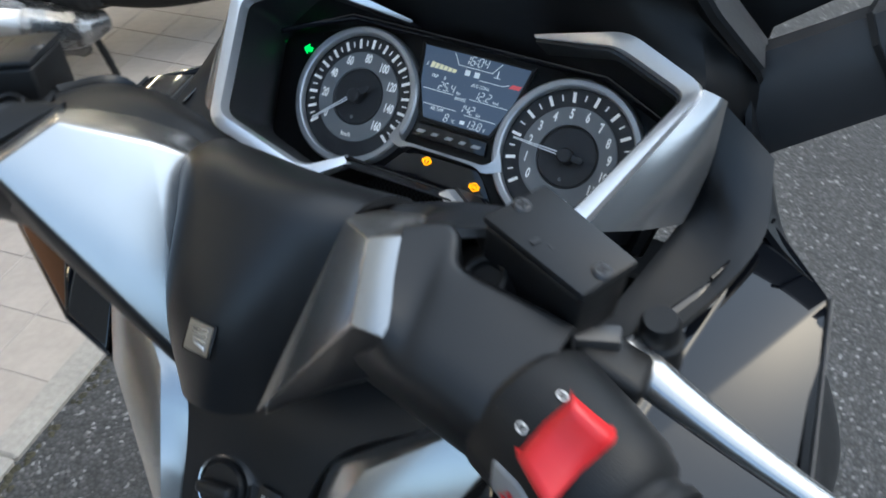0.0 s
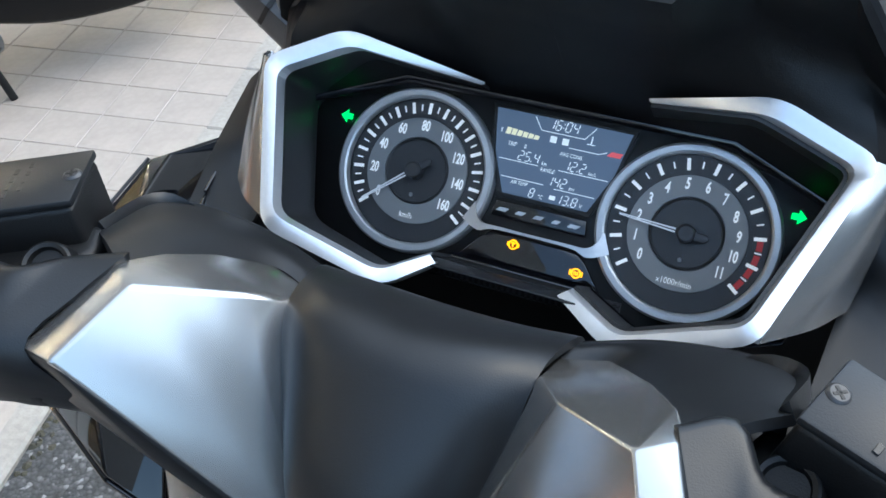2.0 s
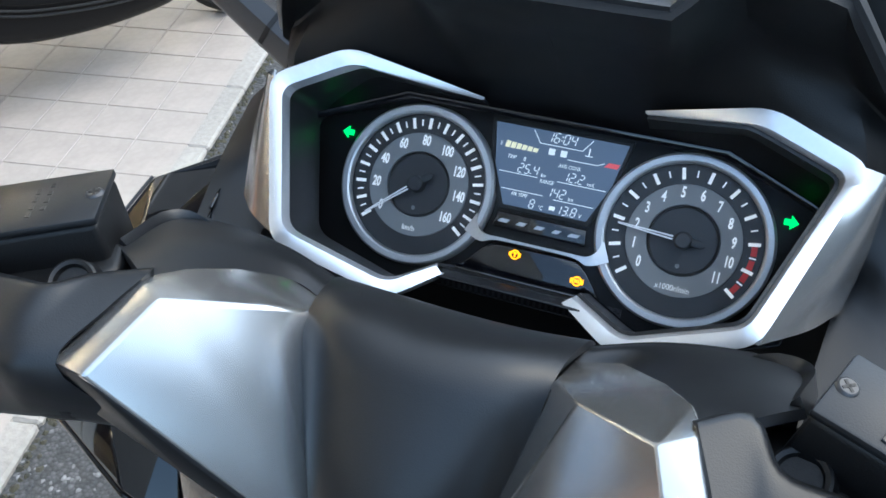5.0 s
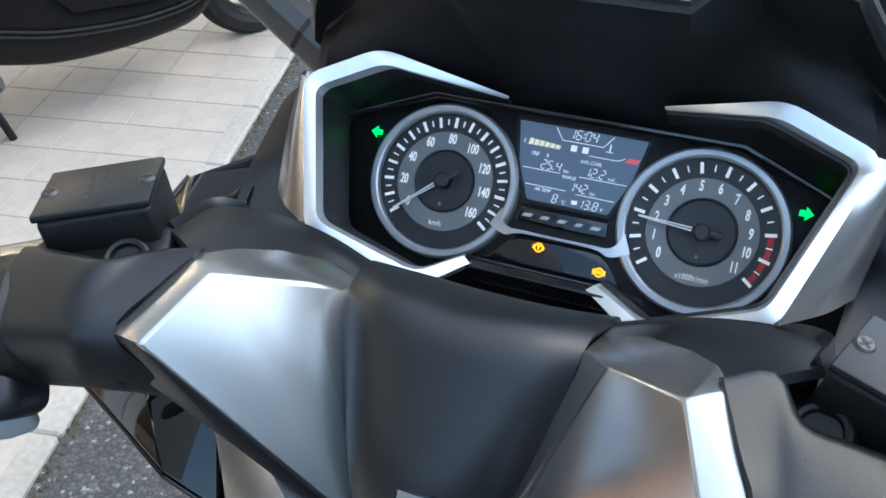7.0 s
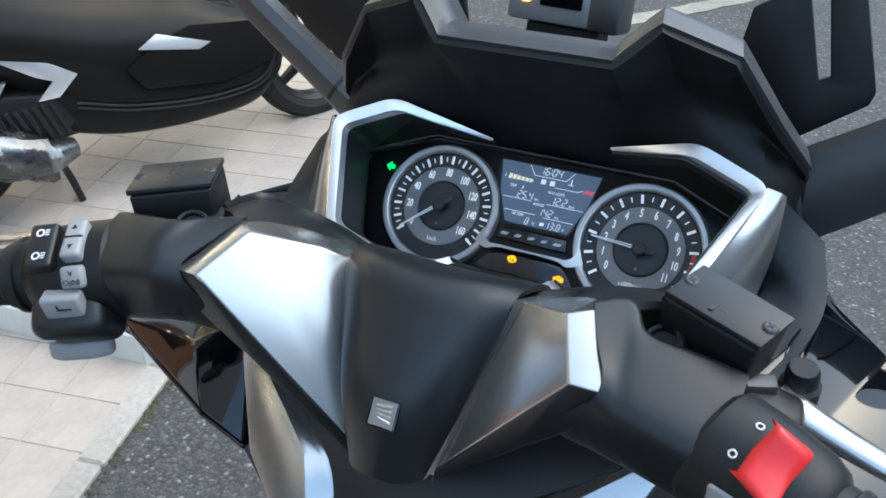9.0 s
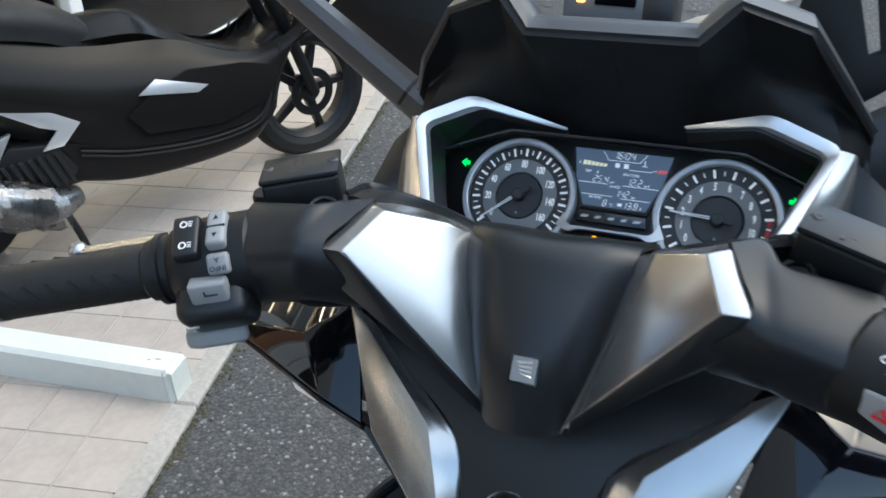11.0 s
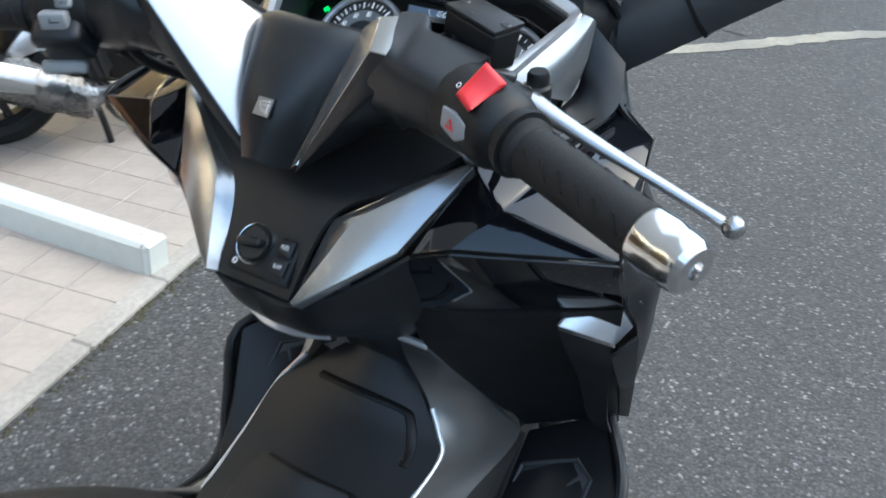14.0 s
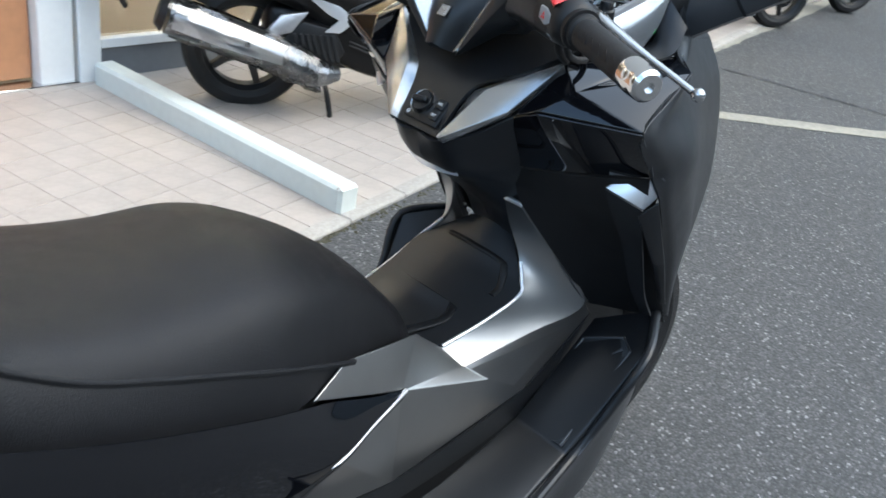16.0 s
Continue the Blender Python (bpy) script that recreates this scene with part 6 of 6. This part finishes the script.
def city_scooter():
    sc = thing("city_scooter", pose(-2.004, 0.912, 0, 0, 0, -30.1), "matt black city scooter with silver chevrons parked on tiles", "scooter", "scooters along the shop front")
    wheel(sc, 0.0, 0.245, 0.245, 0.115, 5, BLACK)
    wheel(sc, 1.225, 0.245, 0.245, 0.095, 5, BLACK)
    for s in (1, -1):
        skin = [[mir(s, p) for p in ((0.060, -0.56, 0.820), (0.125, -0.25, 0.775), (0.150, 0.15, 0.700), (0.125, 0.45, 0.605), (0.105, 0.72, 0.560), (0.130, 0.98, 0.470), (0.165, 1.24, 0.600), (0.170, 1.36, 0.860))],
                [mir(s, p) for p in ((0.090, -0.54, 0.750), (0.168, -0.25, 0.690), (0.190, 0.15, 0.625), (0.172, 0.45, 0.545), (0.155, 0.72, 0.500), (0.165, 0.98, 0.450), (0.185, 1.20, 0.550), (0.190, 1.36, 0.780))],
                [mir(s, p) for p in ((0.095, -0.52, 0.690), (0.185, -0.25, 0.635), (0.210, 0.15, 0.560), (0.206, 0.45, 0.465), (0.188, 0.75, 0.430), (0.184, 1.00, 0.410), (0.165, 1.14, 0.520), (0.150, 1.19, 0.660))],
                [mir(s, p) for p in ((0.080, -0.50, 0.650), (0.160, -0.25, 0.570), (0.188, 0.15, 0.490), (0.198, 0.45, 0.390), (0.197, 0.75, 0.320), (0.190, 0.99, 0.340), (0.130, 1.10, 0.440), (0.120, 1.14, 0.520))],
                [mir(s, p) for p in ((0.060, -0.48, 0.630), (0.120, -0.25, 0.530), (0.150, 0.15, 0.440), (0.205, 0.45, 0.300), (0.213, 0.75, 0.255), (0.200, 0.98, 0.270), (0.110, 1.06, 0.400), (0.100, 1.09, 0.450))]]
        part("side_body", sheet(skin, 5, 5, 0.004, flip=s > 0), MATT, sc, "matt black side body")
        part("floor_side", sheet([[mir(s, p) for p in ((0.192, 0.30, 0.385), (0.213, 0.50, 0.315), (0.217, 0.75, 0.280), (0.203, 0.97, 0.300), (0.16, 1.05, 0.42))], [mir(s, p) for p in ((0.180, 0.30, 0.270), (0.195, 0.50, 0.215), (0.195, 0.75, 0.195), (0.180, 0.95, 0.220), (0.13, 1.03, 0.36))], [mir(s, p) for p in ((0.120, 0.30, 0.240), (0.140, 0.50, 0.185), (0.140, 0.75, 0.170), (0.120, 0.93, 0.190), (0.08, 1.00, 0.33))]], 5, 4, 0.004, flip=s > 0), MATT, sc, "black lower floor side")
        for d in (0.0, 0.014):
            part("floor_groove", tube(curve([mir(s, p) for p in ((0.209, 0.36, 0.330 + d), (0.221, 0.52, 0.285 + d), (0.225, 0.75, 0.256 + d), (0.213, 0.93, 0.272 + d), (0.185, 1.00, 0.37 + d), (0.165, 1.06, 0.47 + d))], 5), 0.004, 8), DEEP, sc)
        part("knee_panel", facets([mir(s, p) for p in ((0.211, 0.511, 0.402), (0.208, 0.610, 0.462), (0.204, 0.716, 0.492), (0.200, 0.900, 0.468), (0.196, 1.035, 0.425), (0.206, 0.970, 0.330), (0.214, 0.800, 0.300), (0.215, 0.560, 0.335))], [(0, 1, 2, 3, 4, 5, 6, 7)], 0.006, 0.003, 2), MATT, sc, "matt black knee panel")
        part("silver_dart", facets([mir(s, p) for p in ((0.212, 0.555, 0.455), (0.206, 0.615, 0.488), (0.209, 0.775, 0.432), (0.214, 0.735, 0.418))], [(0, 1, 2, 3)], 0.006, 0.002, 2), TRIM, sc, "bright silver dart on the knee panel")
        part("silver_chevron", facets([mir(s, p) for p in ((0.200, 0.165, 0.515), (0.204, 0.285, 0.490), (0.208, 0.380, 0.425), (0.209, 0.320, 0.372), (0.208, 0.262, 0.372), (0.208, 0.312, 0.420), (0.206, 0.270, 0.440))], [(0, 1, 6), (1, 2, 5, 6), (2, 3, 4, 5)], 0.006, 0.002, 2), TRIM, sc, "bright silver chevron")
        part("fork_leg", tube([mir(s, (0.07, 1.225, 0.245)), mir(s, (0.07, 1.16, 0.44)), mir(s, (0.07, 1.09, 0.62))], [0.020, 0.021, 0.024], 14), DEEP, sc)
        part("stand_leg", tube(curve([mir(s, p) for p in ((0.09, 0.26, 0.21), (0.12, 0.29, 0.16), (0.14, 0.31, 0.09), (0.15, 0.325, 0.016))], 4), 0.011, 12), DEEP, sc)
        part("mirror_stalk", tube(curve([mir(s, p) for p in ((0.16, 1.05, 1.00), (0.22, 1.07, 1.10), (0.28, 1.06, 1.17))], 4), 0.006, 8), DEEP, sc)
        part("handle_grip", tube([mir(s, (0.12, 1.05, 0.99)), mir(s, (0.34, 0.98, 0.98))], 0.017, 14), RUBBER, sc)
    rows = []
    for y, z, hw in ((0.53, 0.610, 0.06), (0.46, 0.675, 0.105), (0.33, 0.740, 0.140), (0.15, 0.785, 0.155), (0.0, 0.810, 0.158), (-0.12, 0.830, 0.152), (-0.20, 0.870, 0.140), (-0.40, 0.890, 0.125), (-0.60, 0.890, 0.09)):
        rows.append([(-hw, y, z - 0.09), (-hw * 0.85, y, z - 0.02), (0, y, z), (hw * 0.85, y, z - 0.02), (hw, y, z - 0.09)])
    part("seat", sheet(rows, 5, 4, 0.01), SEAT, sc, "black grained seat")
    part("tunnel", sheet([[(-0.12, 0.40, 0.62), (0, 0.40, 0.66), (0.12, 0.40, 0.62)], [(-0.10, 0.62, 0.60), (0, 0.62, 0.655), (0.10, 0.62, 0.60)], [(-0.10, 0.74, 0.545), (0, 0.74, 0.580), (0.10, 0.74, 0.545)], [(-0.12, 0.86, 0.485), (0, 0.86, 0.505), (0.12, 0.86, 0.485)], [(-0.14, 1.03, 0.445), (0, 1.03, 0.455), (0.14, 1.03, 0.445)], [(-0.16, 1.20, 0.52), (0, 1.20, 0.53), (0.16, 1.20, 0.52)], [(-0.17, 1.30, 0.66), (0, 1.28, 0.67), (0.17, 1.30, 0.66)], [(-0.17, 1.36, 0.87), (0, 1.34, 0.90), (0.17, 1.36, 0.87)]], 6, 6, 0.006), MATT, sc, "matt black tunnel and inner shield")
    part("front_nose", sheet([[(-0.17, 1.34, 0.88), (0, 1.42, 0.95), (0.17, 1.34, 0.88)], [(-0.18, 1.30, 0.74), (0, 1.48, 0.74), (0.18, 1.30, 0.74)], [(-0.12, 1.15, 0.58), (0, 1.28, 0.60), (0.12, 1.15, 0.58)]], 6, 6, 0.005), MATT, sc)
    part("bar_cover", rbox((0.30, 0.12, 0.10), Matrix.Translation((0, 1.07, 0.98)), 0.03), MATT, sc)
    fender = []
    for k in range(9):
        a = radians(20 + 140 * k / 8)
        fender.append([(x, 1.225 + (0.262 + dz) * math.cos(a), 0.245 + (0.262 + dz) * math.sin(a)) for x, dz in ((-0.062, -0.03), (-0.05, 0.006), (0, 0.014), (0.05, 0.006), (0.062, -0.03))])
    part("front_fender", sheet(fender, 3, 2, 0.004), MATT, sc)
    part("engine", rbox((0.20, 0.36, 0.24), Matrix.Translation((0.02, 0.24, 0.32)), 0.04), DEEP, sc, "black engine block")
    part("swing_arm", rbox((0.06, 0.36, 0.09), Matrix.Translation((-0.09, 0.10, 0.25)), 0.02), DEEP, sc)
    rad = part("radiator", slab([(0.195, 0.11, 0.335), (0.200, 0.18, 0.405), (0.205, 0.30, 0.385), (0.205, 0.35, 0.295), (0.198, 0.28, 0.215), (0.195, 0.16, 0.230)], (-0.07, 0, 0), 0.01, 2), DEEP, sc, "black radiator cover with slats")
    for k in range(7):
        part("slat", rbox((0.008, 0.013, 0.105), Matrix.Translation((0.204, 0.165 + 0.024 * k, 0.31)) @ Matrix.Rotation(radians(18), 4, "X"), 0.002, 1), RUBBER, rad)
    mp = curve([(0.175, 0.330, 0.205), (0.205, 0.24, 0.215), (0.225, 0.10, 0.275), (0.235, -0.10, 0.345), (0.240, -0.30, 0.405)], 6)
    part("muffler", tube(mp, [0.030 + 0.036 * min(1, k / 9) for k in range(len(mp))], 28, 1.0), MUFF, sc, "dark grey exhaust muffler")
    part("muffler_cap", tube([(0.2402, -0.31, 0.408), (0.2405, -0.335, 0.416)], [0.066, 0.045], 28), DEEP, sc)
    part("heat_shield", sheet([[(0.262, 0.12, 0.325), (0.287, 0.10, 0.300), (0.286, 0.10, 0.262)], [(0.275, -0.08, 0.395), (0.304, -0.09, 0.362), (0.300, -0.10, 0.315)], [(0.278, -0.27, 0.450), (0.306, -0.28, 0.420), (0.304, -0.29, 0.375)]], 5, 6, 0.004), ALU, sc, "polished heat shield")
    film = []
    for i in range(15):
        p = mp[4 + int(i * (len(mp) - 5) / 14)]
        film.append([(p[0] + (0.072 + random.uniform(-0.004, 0.012)) * math.cos(2 * math.pi * k / 20), p[1] + random.uniform(-0.006, 0.006), p[2] + (0.072 + random.uniform(-0.004, 0.012)) * math.sin(2 * math.pi * k / 20)) for k in range(20)])
    w = part("protective_film", rings(film, caps=False), FOIL, sc, "crumpled clear film wrapped round the muffler", sharp=4)
    w.visible_shadow = False
    part("muffler_bolt", lathe([(0, 0.006), (0.009, 0.006), (0.011, 0.0)], frame_of((0.308, -0.03, 0.335), (1, 0, 0)), 16), CHROME, sc)
    part("bracket", slab([(0.19, 0.10, 0.42), (0.195, 0.20, 0.44), (0.20, 0.14, 0.36), (0.215, 0.02, 0.33)], (-0.02, 0, 0), 0.004, 2), ALU, sc, "cast aluminium exhaust bracket")
    part("rear_fender", tube(curve([(0, -0.50, 0.62), (0, -0.52, 0.50), (0, -0.44, 0.36)], 5), 0.035, 12, 0.3, (0, 1, 0)), DEEP, sc)
    part("brake_disc", lathe([(0.055, 0.0), (0.085, 0.0), (0.085, 0.004), (0.055, 0.004)], frame_of((0.052, 1.225, 0.245), (1, 0, 0)), 40, True), DEEP, sc)
    return sc


first = city_scooter()
for x, y in ((-2.40, 4.45), (-2.40, 6.00)):
    tagged(copy_thing(first, pose(x, y, 0, 0, 0, -30.1)), "dark city scooter parked farther along the shop front")

# small grey unit clamped in front of the visor
unit = thing("toll_unit", BIKE @ pose(-0.038, 0.165, 1.120, -14, 0, -6), "small grey electronic unit with an amber lamp", "device")
part("case", rbox((0.105, 0.034, 0.032), None, 0.004, 2), PANELGREY, unit)
part("cap", rbox((0.030, 0.036, 0.034), Matrix.Translation((0.040, 0, 0)), 0.004, 2), SATIN, unit)
part("display_strip", rbox((0.040, 0.002, 0.010), Matrix.Translation((0.0, -0.0178, 0.004)), 0.0005, 1), GLOSS, unit)
part("lamp", rbox((0.008, 0.003, 0.008), Matrix.Translation((-0.034, -0.0178, 0.004)), 0.001, 1), glow("orange lamp", (1.0, 0.35, 0.08), 2.0), unit)
part("foot", rbox((0.07, 0.03, 0.030), Matrix.Translation((0.0, 0.005, -0.030)), 0.003, 1), DEEP, unit)

# ---- tiles ----
PITCH = 0.148


def tile_mesh():
    bm = rbox((PITCH - 0.0038, PITCH - 0.0038, 0.012), None, 0.0008, 1)
    finish(bm)
    me = bpy.data.meshes.new("tile")
    bm.to_mesh(me)
    bm.free()
    me.materials.append(TILE)
    return me


tm = tile_mesh()
rest = []
for i in range(11):
    for j in range(-21, 46):
        p = PAD @ Vector((-0.047 - PITCH * (i + 0.5), 0.0165 + PITCH * (j + 0.5), 0.0085))
        if p.x < WX - 0.0:
            continue
        turn = Euler((random.gauss(0, 0.0025), random.gauss(0, 0.0025), radians(9.5)))
        if -6 <= j < 22:
            t = new("tile", tm)
            t.parent = pad
            t.matrix_world = Matrix.LocRotScale(p, turn, None)
        else:
            rest.append(Matrix.LocRotScale(p, turn, None))
vs, fs = [], []
base = [v.co.copy() for v in tm.vertices]
polys = [tuple(f.vertices) for f in tm.polygons]
for m in rest:
    k = len(vs)
    vs += [tuple(m @ v) for v in base]
    fs += [tuple(k + i for i in f) for f in polys]
me = bpy.data.meshes.new("far_tiles")
me.from_pydata(vs, [], fs)
me.materials.append(TILE)
ft = new("far_tiles", me)
ft.parent = pad
tagged(ft, kind="stuff")
